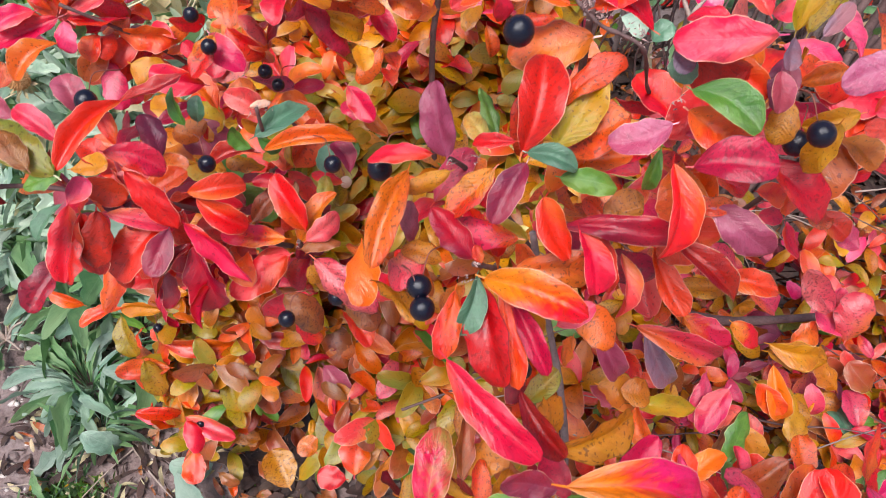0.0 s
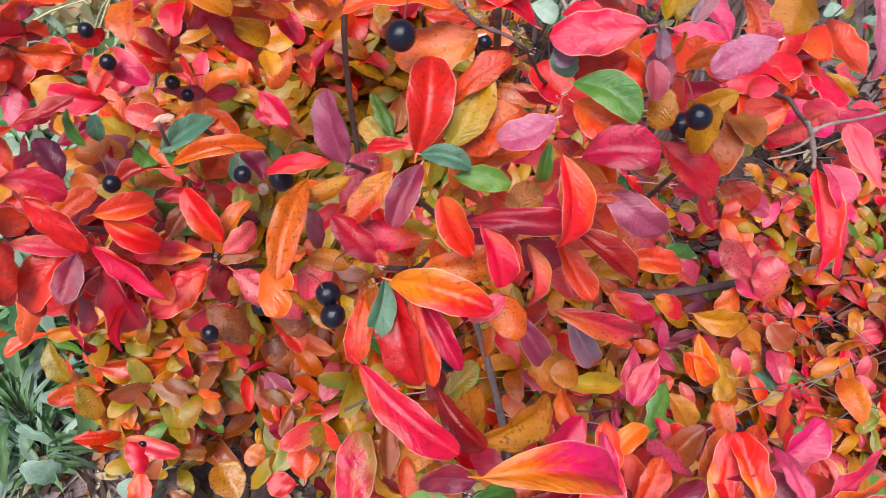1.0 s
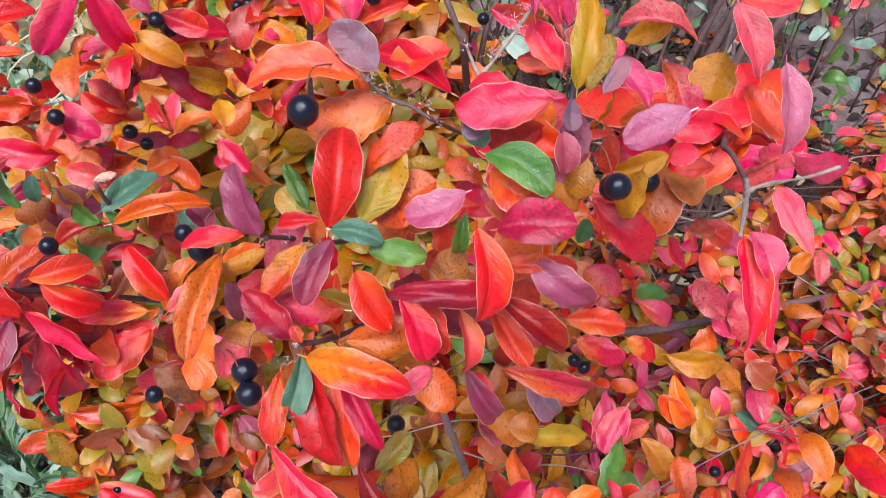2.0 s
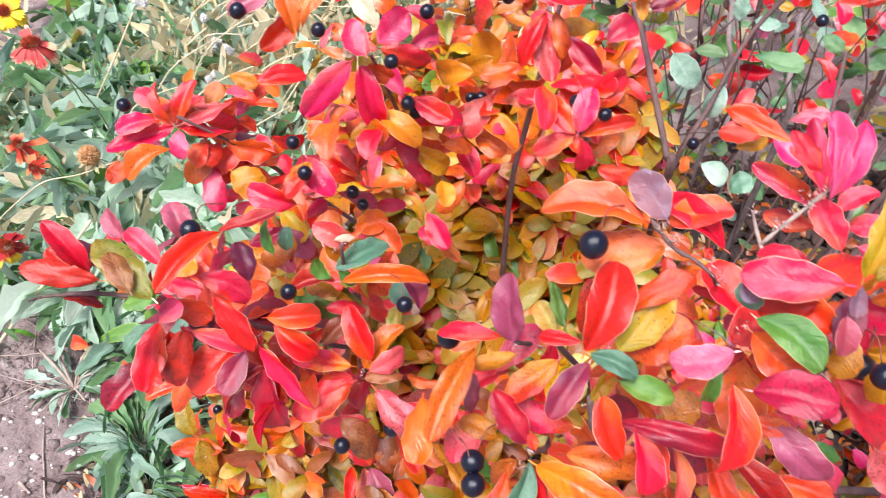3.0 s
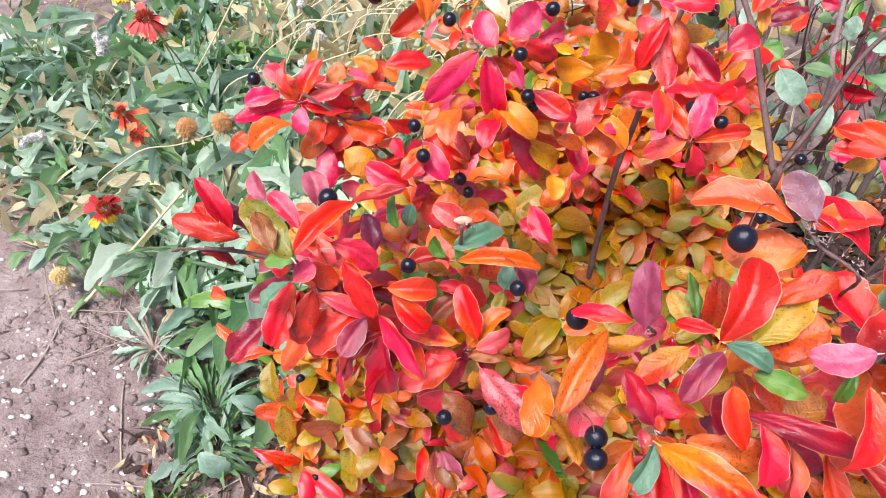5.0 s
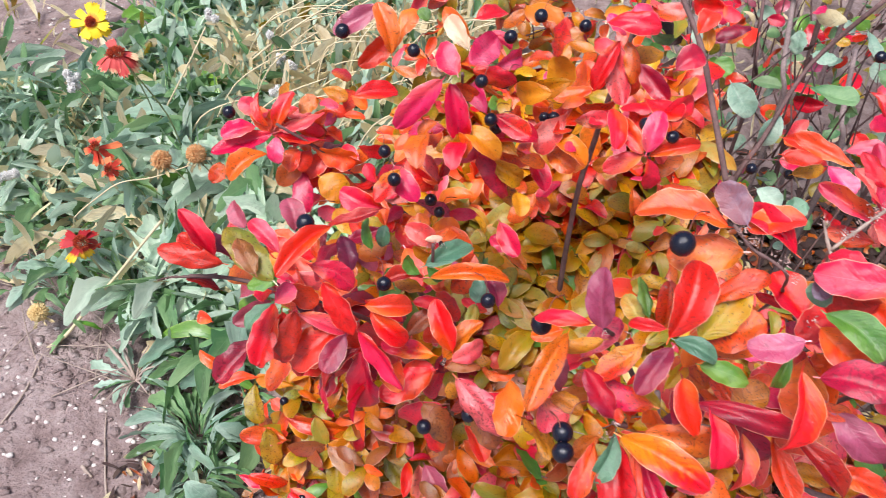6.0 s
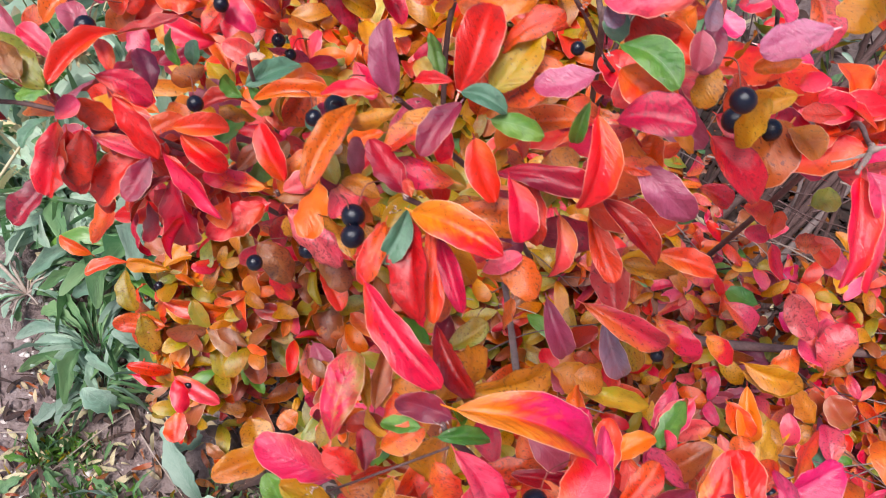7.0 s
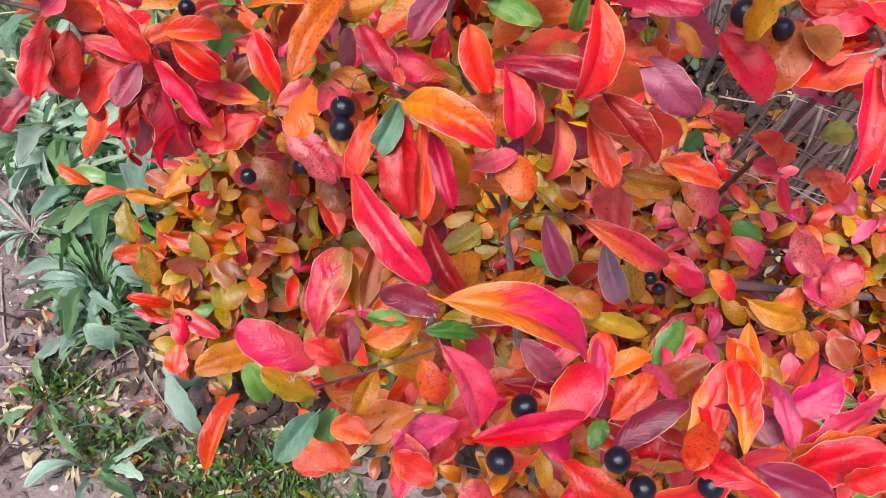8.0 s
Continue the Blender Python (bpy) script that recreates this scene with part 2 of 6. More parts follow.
def grid_leaf(rows, cols, bend, fold, twist, ripple, point=0.9, stalk=0.1, lobe=0.0, tip_round=0.5, sickle=0.0, cup=0.0):
    """Unit blade from (0,0,0) to (0,1,0), one wide: oval with a round end, arched, folded along the midrib, cupped, twisted, rippled and swept to a side. Returns points, faces, uvs."""
    pts, faces, uvs = [], [], []
    for i in range(rows + 1):
        v = 0.4 * i / rows + 0.3 - 0.3 * math.cos(math.pi * i / rows)
        w = min(1, v ** point)
        half = 0.5 * max(0.0, math.sin(math.pi * w)) ** (0.56 if w < 0.5 else tip_round)
        half *= 1 + lobe * math.sin(v * 27)
        half = max(half, 0.03 if i == 0 else 0.02)
        a = twist * (v - 0.3)
        mid = sickle * v * (1 - v)
        for j in range(cols + 1):
            s = 2 * j / cols - 1
            x = s * half * (1 + 0.05 * ripple * math.sin(v * 19 + s))
            z = bend * v * (1 - v) + fold * 0.6 * abs(x) + 0.028 * math.sin(math.pi * abs(s)) * math.sin(math.pi * v) - cup * x * x + ripple * math.sin(v * 15 + 3 * s) * abs(s) * 0.03
            pts.append((mid + x * math.cos(a) - z * math.sin(a), v, x * math.sin(a) + z * math.cos(a)))
            uvs.append((j / cols, v))
    w = cols + 1
    for i in range(rows):
        for j in range(cols):
            faces.append((i * w + j, i * w + j + 1, (i + 1) * w + j + 1, (i + 1) * w + j))
    if stalk:
        k = len(pts)
        for s, y in ((-0.025, 0.03), (0.025, 0.03), (0.014, -stalk), (-0.014, -stalk)):
            pts.append((s, y, -0.006))
            uvs.append((0.58, 0.05))
        faces.append((k, k + 3, k + 2, k + 1))
    return pts, faces, uvs


def mesh_of(name, pts, faces, uvs=None, mats=()):
    me = bpy.data.meshes.new(name)
    me.from_pydata(pts, [], faces)
    if uvs:
        layer = me.uv_layers.new(name="UVMap")
        idx = np.empty(len(me.loops), dtype=np.int32)
        me.loops.foreach_get("vertex_index", idx)
        layer.data.foreach_set("uv", np.asarray(uvs, dtype=np.float32)[idx].ravel())
    for m in mats:
        me.materials.append(m)
    me.polygons.foreach_set("use_smooth", [True] * len(me.polygons))
    me.update()
    return me


def part(name, me, parent, label="", material=None):
    ob = new(name, me)
    ob.parent = parent
    if parent is not None and parent.type == "EMPTY":
        ob.matrix_parent_inverse = Matrix.Translation(-parent.location)
    if material:
        if not me.materials:
            me.materials.append(material)
        ob.material_slots[0].link = "OBJECT"
        ob.material_slots[0].material = material
    return tagged(ob, label)


def thing(name, at, label, category, group="", kind=""):
    ob = new(name)
    ob.location = at
    ob.empty_display_size = 0.02
    return tagged(ob, label, category, group, kind)


def tube(points, r0, r1, sides=6, wobble=0.0, power=2.0):
    """Tapered round stem through smoothed points."""
    p = [Vector(q) for q in points]
    path = []
    for i in range(len(p) - 1):
        a, b, c, d = p[max(i - 1, 0)], p[i], p[i + 1], p[min(i + 2, len(p) - 1)]
        for s in range(5):
            t = s / 5
            path.append(0.5 * ((2 * b) + (c - a) * t + (2 * a - 5 * b + 4 * c - d) * t * t + (3 * b - a - 3 * c + d) * t ** 3))
    path.append(p[-1])
    pts, faces = [], []
    for i, q in enumerate(path):
        d = (path[min(i + 1, len(path) - 1)] - path[max(i - 1, 0)]).normalized()
        x = d.orthogonal().normalized() if i == 0 else (x - d * x.dot(d)).normalized()
        y = d.cross(x)
        r = r0 + (r1 - r0) * (i / (len(path) - 1)) ** power
        r *= 1 + wobble * rng.uniform(-1, 1)
        for k in range(sides):
            a = 2 * math.pi * k / sides
            pts.append(q + x * r * math.cos(a) + y * r * math.sin(a))
    for i in range(len(path) - 1):
        for k in range(sides):
            m = (k + 1) % sides
            faces.append((i * sides + k, i * sides + m, (i + 1) * sides + m, (i + 1) * sides + k))
    faces.append(tuple(range(sides))[::-1])
    faces.append(tuple(range(len(pts) - sides, len(pts))))
    return pts, faces


def stem(name, parent, points, r0, r1, material=BARK, label="", sides=6, wobble=0.12):
    pts, faces = tube(points, r0, r1, sides, wobble)
    return part(name, mesh_of(name, pts, faces, None, (material,)), parent, label)


def blade_pose(base, tip, width, lean=0.35, facing=UPWARD):
    """Pose of a unit blade that runs from base to tip and turns its face to the light, more or less."""
    b, t = Vector(base), Vector(tip)
    y = t - b
    length = y.length
    y.normalize()
    n = facing + Vector((rng.gauss(0, lean), rng.gauss(0, lean), rng.gauss(0, lean)))
    n = (n - y * n.dot(y)).normalized()
    x = y.cross(n)
    m = Matrix.Identity(4)
    for i, (vec, s) in enumerate(((x, width), (y, length), (n, length))):
        for r in range(3):
            m[r][i] = vec[r] * s
    m.translation = b
    return m


def blades(name, rows, cols, shapes, colour):
    """Blade meshes of several shapes: bend, fold, twist, ripple, point, sickle, cup."""
    return [mesh_of(name, *grid_leaf(rows, cols, b, f, w, r, p, 0.1, 0.0, 0.38, k, c), (LEAF[colour],)) for b, f, w, r, p, k, c in shapes]


BLADES = blades("blade", 14, 8, (
    (0.35, 0.35, 0.25, 0.8, 1.05, 0.15, 0.0), (0.5, 0.50, -0.35, 0.9, 1.12, -0.2, 0.1), (-0.25, 0.28, 0.4, 0.9, 1.0, 0.25, 0.2), (0.2, 0.15, -0.45, 1.4, 1.08, -0.1, 0.3), (0.7, 0.60, 0.3, 0.7, 1.12, 0.3, 0.0),
    (0.2, 0.45, 0.5, 1.1, 1.0, -0.3, 0.0), (-0.3, 0.35, -0.4, 0.9, 1.12, 0.1, 0.0), (0.4, -0.3, 0.35, 1.0, 1.05, -0.25, 0.0), (0.6, 0.25, -0.5, 1.2, 1.15, 0.2, 0.35)), "red")
SWEPT = {way: blades("blade", 14, 8, ((0.5, 0.5, 0.1, 0.7, 1.08, 0.7 * way, 0.1), (0.35, 0.35, -0.15, 0.9, 1.12, 0.85 * way, 0.0), (0.6, 0.6, 0.15, 0.8, 1.05, 0.6 * way, 0.2)), "red") for way in (-1, 1)}
SIMPLE = [grid_leaf(7, 4, b, f, w, r, p, 0, 0.0, 0.42, k) for b, f, w, r, p, k in (
    (0.5, 0.2, 0.3, 0.8, 1.1, 0.2), (-0.4, 0.3, -0.4, 1.0, 1.2, -0.2), (0.8, 0.35, 0.3, 0.7, 1.15, 0.3), (0.2, 0.1, -0.3, 1.4, 1.0, -0.3), (0.6, -0.2, 0.4, 1.0, 1.2, 0.0))]
SMALL = blades("small_blade", 11, 6, (
    (0.4, 0.2, 0.25, 0.8, 1.1, 0.2, 0.0), (-0.3, 0.25, -0.35, 1.0, 1.2, -0.2, 0.1), (0.7, 0.35, 0.3, 0.7, 1.15, 0.3, 0.0), (0.2, 0.1, -0.3, 1.2, 1.0, -0.1, 0.3), (0.5, -0.2, 0.35, 1.0, 1.2, 0.1, 0.0), (0.15, 0.4, 0.2, 0.9, 1.1, -0.3, 0.0)), "amber")


GROWN = []


def leaf(branch, base, tip, width, colour, arc=0):
    """One leaf of the shrub; arc: swept to its right (1) or left (-1), seen with its end up."""
    ob = part("leaf", rng.choice(SWEPT[arc] if arc else BLADES), branch, "", LEAF[colour])
    ob.matrix_basis = blade_pose(base, tip, width * 0.9, 0.27)
    GROWN.append((branch, Vector(base), Vector(tip), width, colour))
    return ob


def round_fruit():
    """A berry with a sunken star of dried sepals at its end."""
    bm = bmesh.new()
    bmesh.ops.create_uvsphere(bm, u_segments=16, v_segments=10, radius=1.0)
    for v in bm.verts:
        r = math.hypot(v.co.x, v.co.y)
        if v.co.z < 0:
            v.co.z *= 0.95
            v.co.z += 0.35 * max(0.0, 0.45 - r)
        v.co.z *= 1.06
    for f in bm.faces:
        f.smooth = True
    me = bpy.data.meshes.new("berry")
    bm.to_mesh(me)
    bm.free()
    me.materials.append(BERRY)
    return me


def star_calyx():
    bm = bmesh.new()
    for k in range(5):
        a = k * 2 * math.pi / 5
        p = [Vector((0.05 * math.cos(a + s), 0.05 * math.sin(a + s), -0.8)) for s in (-1.2, 1.2)]
        p.append(Vector((0.36 * math.cos(a), 0.36 * math.sin(a), -1.02)))
        bm.faces.new([bm.verts.new(q) for q in p])
    me = bpy.data.meshes.new("calyx")
    bm.to_mesh(me)
    bm.free()
    me.materials.append(CALYX)
    return me


FRUIT, STAR = round_fruit(), star_calyx()


def berry(branch, at, size=0.0038, skin=None, label="blue-black round berry with a dull bloom"):
    """A hanging blue-black berry, with its calyx and a thin stalk."""
    ob = part("berry", FRUIT, branch, label, skin)
    s = size * rng.uniform(0.92, 1.08)
    ob.matrix_basis = Matrix.Translation(at) @ Euler((rng.uniform(-0.9, 0.5), rng.uniform(-0.7, 0.7), rng.uniform(0, 6))).to_matrix().to_4x4() @ Matrix.Diagonal((s, s, s, 1))
    part("calyx", STAR, ob) if branch.parent is None else None
    p = Vector(at)
    lean = rng.choice((-1, 1))
    q = p + Vector((lean * rng.uniform(0.005, 0.01), 0.014, 0.002))
    stem("berry_stalk", branch, (p + Vector((lean * size * 0.3, size * 0.7, size * 0.55)), p + Vector((lean * 0.003, 0.008, 0.006)), q), 0.00022, 0.00028, RED_STALK, sides=4)
    return ob


class Heap:
    """Many blades joined into one mesh a colour."""

    def __init__(self):
        self.store = {}

    def put(self, colour, m, shape):
        pts, faces, uvs = shape
        store = self.store.setdefault(colour, ([], [], []))
        k = sum(len(a) for a in store[0])
        a = np.asarray(pts) @ np.array(m.to_3x3()).T + np.array(m.translation)
        store[0].append(a)
        store[1].append(np.asarray(faces) + k)
        store[2].append(np.asarray(uvs))

    def build(self, name, parent, label, kind="stuff"):
        for colour, (p, f, u) in self.store.items():
            me = mesh_of(name, np.concatenate(p).tolist(), np.concatenate(f).tolist(), np.concatenate(u).tolist(), (LEAF[colour],))
            tagged(part(name, me, parent, label), kind=kind)


def pick(palette):
    names = list(palette)
    return rng.choices(names, [palette[n] for n in names])[0]


# ---- ground ----
def ground_height(x, y):
    d = math.hypot(x + 0.3, y - 0.5)
    f = math.exp(-d * d / 9)
    p = Vector((x, y, 0))
    return f * (0.020 * noise.noise(p * 3.0) + 0.007 * noise.noise(p * 13) + 0.004 * abs(noise.noise(p * 30)))


def build_ground():
    pts, faces = [], []
    n = 280
    line = [(-1 if k < 0 else 1) * (1.7 * abs(k) + 900 * max(0, abs(k) - 0.85) ** 3 / 0.003375) for k in np.linspace(-1, 1, n + 1)]
    for y in line:
        for x in line:
            pts.append((x, y + 0.5, ground_height(x, y + 0.5)))
    for i in range(n):
        for j in range(n):
            a = i * (n + 1) + j
            faces.append((a, a + 1, a + n + 2, a + n + 1))
    ob = new("ground", mesh_of("ground", pts, faces, None, (SOIL,)))
    return tagged(ob, "dry pinkish-brown bare soil with small pale stones", "ground", kind="structure")


build_ground()


# ---- the shrub ----
SHRUB_BASE = Vector((0.20, 0.50, 0.0))
shrub = thing("shrub", SHRUB_BASE, "autumn shrub with red and orange leaves and black berries", "shrub")
S_A = stem("branch", shrub, ((0.08, 0.182, 0.634), (0.086, 0.19, 0.62), (0.092, 0.225, 0.565), (0.098, 0.275, 0.49), (0.11, 0.36, 0.36), (0.15, 0.42, 0.2), (0.19, 0.47, 0.0)), 0.0009, 0.0030)
S_B = stem("branch", shrub, ((0.073, 0.209, 0.647), (0.078, 0.222, 0.628), (0.085, 0.255, 0.58), (0.098, 0.31, 0.5), (0.15, 0.4, 0.3), (0.22, 0.49, 0.0)), 0.0008, 0.0030)
S_C = stem("branch", shrub, ((-0.112, 0.242, 0.588), (-0.085, 0.245, 0.588), (-0.04, 0.25, 0.572), (-0.035, 0.275, 0.53), (-0.045, 0.34, 0.42), (-0.02, 0.43, 0.26), (0.13, 0.5, 0.0)), 0.0009, 0.0030)
S_D = stem("branch", shrub, ((0.008, 0.252, 0.545), (0.004, 0.266, 0.52), (-0.01, 0.32, 0.43), (0.0, 0.42, 0.26), (0.14, 0.48, 0.0)), 0.0009, 0.0032)
S_E = stem("branch", shrub, ((-0.004, 0.279, 0.597), (-0.006, 0.285, 0.575), (-0.016, 0.32, 0.52), (-0.03, 0.4, 0.38), (0.14, 0.5, 0.0)), 0.0008, 0.0032)
S_F = stem("branch", shrub, ((0.1, 0.124, 0.613), (0.105, 0.132, 0.58), (0.13, 0.18, 0.45), (0.19, 0.38, 0.1), (0.21, 0.48, 0.0)), 0.0009, 0.0035)
S_G = stem("branch", shrub, ((0.56, 0.36, 0.32), (0.45, 0.35, 0.335), (0.37, 0.337, 0.345), (0.27, 0.32, 0.36), (0.235, 0.36, 0.3), (0.21, 0.5, 0.0)), 0.0025, 0.005)
S_J = stem("branch", shrub, ((-0.01, 0.37, 0.63), (-0.018, 0.42, 0.58), (-0.02, 0.5, 0.47), (0.03, 0.56, 0.28), (0.12, 0.56, 0.0)), 0.0010, 0.0034)
S_N = stem("branch", shrub, ((0.094, 0.398, 0.574), (0.104, 0.45, 0.525), (0.122, 0.55, 0.4), (0.17, 0.58, 0.0)), 0.0010, 0.0034)
S_K = stem("branch", shrub, ((-0.13, 0.385, 0.565), (-0.08, 0.41, 0.5), (0.02, 0.48, 0.3), (0.13, 0.56, 0.0)), 0.0010, 0.0038)
S_R = stem("branch", shrub, ((0.216, 0.220, 0.640), (0.2215, 0.232, 0.632), (0.2255, 0.251, 0.622), (0.25, 0.3, 0.56), (0.27, 0.42, 0.3), (0.25, 0.52, 0.0)), 0.0007, 0.0030, BARK)
S_L = stem("branch", shrub, ((-0.15, 0.31, 0.26), (-0.07, 0.34, 0.2), (0.04, 0.42, 0.1), (0.14, 0.5, 0.0)), 0.0010, 0.004)
stem("branch", shrub, ((0.106, 0.24, 0.57), (0.112, 0.232, 0.542), (0.12, 0.22, 0.511), (0.127, 0.211, 0.48), (0.14, 0.21, 0.4), (0.155, 0.25, 0.28), (0.18, 0.47, 0.0)), 0.0014, 0.003, BARK_GREY)
stem("spur", S_B, ((0.104, 0.226, 0.688), (0.110, 0.220, 0.685), (0.116, 0.217, 0.684), (0.121, 0.215, 0.681), (0.135, 0.246, 0.642), (0.152, 0.285, 0.595), (0.17, 0.35, 0.5)), 0.0005, 0.0009, BARK, "knobbly red-brown spur with woolly buds", 7, 0.35)
stem("spur", S_B, ((0.148, 0.236, 0.697), (0.144, 0.234, 0.692), (0.138, 0.230, 0.686), (0.135, 0.229, 0.680), (0.15, 0.258, 0.647), (0.168, 0.295, 0.606), (0.18, 0.36, 0.5)), 0.0005, 0.0009, TWIG_DEAD, "pale flaking dead spur", 7, 0.35)
stem("spur", S_B, ((0.131, 0.234, 0.688), (0.133, 0.230, 0.684), (0.135, 0.226, 0.681)), 0.0005, 0.0008, TWIG_DEAD, "pale flaking dead spur", 6, 0.35)
stem("twig", S_C, ((-0.121, 0.232, 0.594), (-0.118, 0.238, 0.590), (-0.110, 0.242, 0.588), (-0.1, 0.246, 0.587)), 0.0005, 0.0009, BARK, "dark knobbly twig end", 6, 0.3)
stem("twig", S_R, ((0.230, 0.206, 0.662), (0.224, 0.208, 0.656), (0.218, 0.214, 0.647), (0.213, 0.214, 0.644)), 0.0005, 0.0008, TWIG_DEAD, "pale flaking dead twig", 6, 0.35)
stem("twig", S_R, ((0.198, 0.203, 0.648), (0.203, 0.204, 0.649), (0.209, 0.208, 0.648)), 0.0003, 0.0005, TWIG_DEAD, "pale flaking dead twig", 6, 0.35)
stem("twig", S_F, ((0.062, 0.105, 0.590), (0.08, 0.118, 0.582), (0.102, 0.128, 0.588)), 0.0004, 0.0005)
stem("twig", S_R, ((0.197, 0.188, 0.659), (0.200, 0.193, 0.657), (0.207, 0.204, 0.650), (0.213, 0.214, 0.644), (0.218, 0.223, 0.638)), 0.0007, 0.0009, TWIG_DEAD, "pale grey flaking twig", 8, 0.35)
stem("branch", shrub, ((0.085, 0.49, 0.66), (0.076, 0.475, 0.6), (0.066, 0.46, 0.53), (0.06, 0.44, 0.44), (0.07, 0.47, 0.0)), 0.0014, 0.0030, BARK)

# middle sprig
leaf(S_A, (0.083, 0.178, 0.633), (0.110, 0.165, 0.635), 0.012, "flame", -1)
leaf(S_A, (0.081, 0.180, 0.631), (0.076, 0.166, 0.622), 0.008, "teal")
leaf(S_A, (0.075, 0.177, 0.628), (0.071, 0.160, 0.619), 0.008, "orange")
leaf(S_A, (0.082, 0.180, 0.626), (0.089, 0.155, 0.612), 0.015, "crimson")
leaf(S_A, (0.088, 0.179, 0.627), (0.093, 0.154, 0.613), 0.007, "scarlet")
leaf(S_A, (0.091, 0.176, 0.625), (0.101, 0.157, 0.616), 0.007, "crimson")
leaf(S_A, (0.073, 0.157, 0.625), (0.098, 0.134, 0.613), 0.011, "red")
leaf(S_A, (0.094, 0.156, 0.608), (0.107, 0.140, 0.598), 0.008, "maroon")
leaf(S_A, (0.102, 0.127, 0.611), (0.087, 0.126, 0.619), 0.009, "plum")
leaf(S_A, (0.080, 0.183, 0.635), (0.068, 0.192, 0.646), 0.010, "maroon")
leaf(S_A, (0.066, 0.187, 0.627), (0.056, 0.182, 0.622), 0.013, "salmon")
leaf(S_A, (0.071, 0.188, 0.626), (0.059, 0.191, 0.628), 0.008, "amber")
leaf(S_A, (0.062, 0.197, 0.622), (0.061, 0.204, 0.634), 0.006, "mauve")
leaf(S_A, (0.093, 0.193, 0.631), (0.072, 0.196, 0.632), 0.010, "flame")
leaf(S_A, (0.082, 0.181, 0.636), (0.080, 0.184, 0.640), 0.004, "red")
# upper sprig
leaf(S_B, (0.072, 0.208, 0.649), (0.069, 0.218, 0.668), 0.011, "mauve")
leaf(S_B, (0.068, 0.209, 0.649), (0.049, 0.212, 0.643), 0.007, "crimson")
leaf(S_B, (0.061, 0.206, 0.645), (0.052, 0.178, 0.637), 0.010, "orange", 1)
leaf(S_B, (0.073, 0.206, 0.645), (0.059, 0.204, 0.638), 0.006, "amber")
leaf(S_B, (0.085, 0.202, 0.651), (0.072, 0.193, 0.641), 0.010, "flame")
leaf(S_B, (0.093, 0.198, 0.658), (0.084, 0.184, 0.650), 0.009, "plum")
leaf(S_B, (0.086, 0.212, 0.654), (0.081, 0.222, 0.662), 0.006, "green")
leaf(S_B, (0.084, 0.213, 0.647), (0.078, 0.221, 0.653), 0.008, "pale")
leaf(S_B, (0.090, 0.202, 0.662), (0.079, 0.205, 0.658), 0.005, "red")
leaf(S_B, (0.092, 0.202, 0.658), (0.098, 0.223, 0.673), 0.014, "red")
leaf(S_B, (0.101, 0.203, 0.659), (0.112, 0.216, 0.673), 0.013, "olive")
leaf(S_B, (0.102, 0.212, 0.664), (0.118, 0.219, 0.676), 0.008, "scarlet")
leaf(S_B, (0.104, 0.209, 0.651), (0.121, 0.212, 0.662), 0.016, "scarlet")
leaf(S_B, (0.093, 0.199, 0.661), (0.106, 0.195, 0.659), 0.007, "teal", -1)
leaf(S_B, (0.102, 0.195, 0.656), (0.117, 0.193, 0.654), 0.008, "green")
leaf(S_B, (0.127, 0.197, 0.674), (0.112, 0.195, 0.669), 0.010, "lilac", -1)
leaf(S_B, (0.133, 0.207, 0.676), (0.148, 0.195, 0.674), 0.011, "green", -1)
leaf(S_B, (0.135, 0.209, 0.667), (0.150, 0.199, 0.663), 0.013, "orange")
leaf(S_B, (0.135, 0.194, 0.662), (0.154, 0.190, 0.667), 0.013, "crimson")
leaf(S_B, (0.111, 0.229, 0.674), (0.088, 0.227, 0.669), 0.016, "orange")
leaf(S_B, (0.103, 0.228, 0.685), (0.075, 0.229, 0.684), 0.013, "scarlet", 1)
leaf(S_B, (0.108, 0.227, 0.688), (0.098, 0.234, 0.697), 0.011, "greymauve")
leaf(S_B, (0.111, 0.235, 0.679), (0.127, 0.235, 0.686), 0.011, "red")
leaf(S_B, (0.148, 0.207, 0.693), (0.126, 0.212, 0.687), 0.012, "pink")
leaf(S_B, (0.140, 0.214, 0.691), (0.130, 0.218, 0.689), 0.007, "crimson")
leaf(S_B, (0.134, 0.216, 0.679), (0.131, 0.213, 0.673), 0.009, "teal")
leaf(S_B, (0.149, 0.213, 0.678), (0.135, 0.216, 0.671), 0.013, "crimson")
leaf(S_B, (0.151, 0.218, 0.682), (0.146, 0.214, 0.676), 0.009, "orange")
leaf(S_B, (0.153, 0.209, 0.691), (0.153, 0.204, 0.685), 0.006, "greymauve")
leaf(S_B, (0.151, 0.204, 0.685), (0.151, 0.197, 0.678), 0.008, "mauve")
leaf(S_B, (0.158, 0.207, 0.673), (0.156, 0.200, 0.664), 0.009, "amber")
leaf(S_B, (0.130, 0.195, 0.662), (0.129, 0.180, 0.641), 0.012, "red", -1)
leaf(S_B, (0.098, 0.193, 0.650), (0.106, 0.182, 0.637), 0.012, "crimson")
leaf(S_B, (0.109, 0.190, 0.640), (0.115, 0.178, 0.625), 0.010, "crimson")
leaf(S_B, (0.110, 0.180, 0.616), (0.122, 0.170, 0.609), 0.013, "scarlet")
leaf(S_B, (0.105, 0.174, 0.614), (0.116, 0.179, 0.618), 0.007, "salmon")
leaf(S_B, (0.137, 0.191, 0.634), (0.155, 0.179, 0.622), 0.010, "maroon")
leaf(S_B, (0.144, 0.196, 0.646), (0.162, 0.185, 0.637), 0.012, "mauve")
leaf(S_B, (0.104, 0.194, 0.636), (0.137, 0.187, 0.641), 0.008, "maroon")
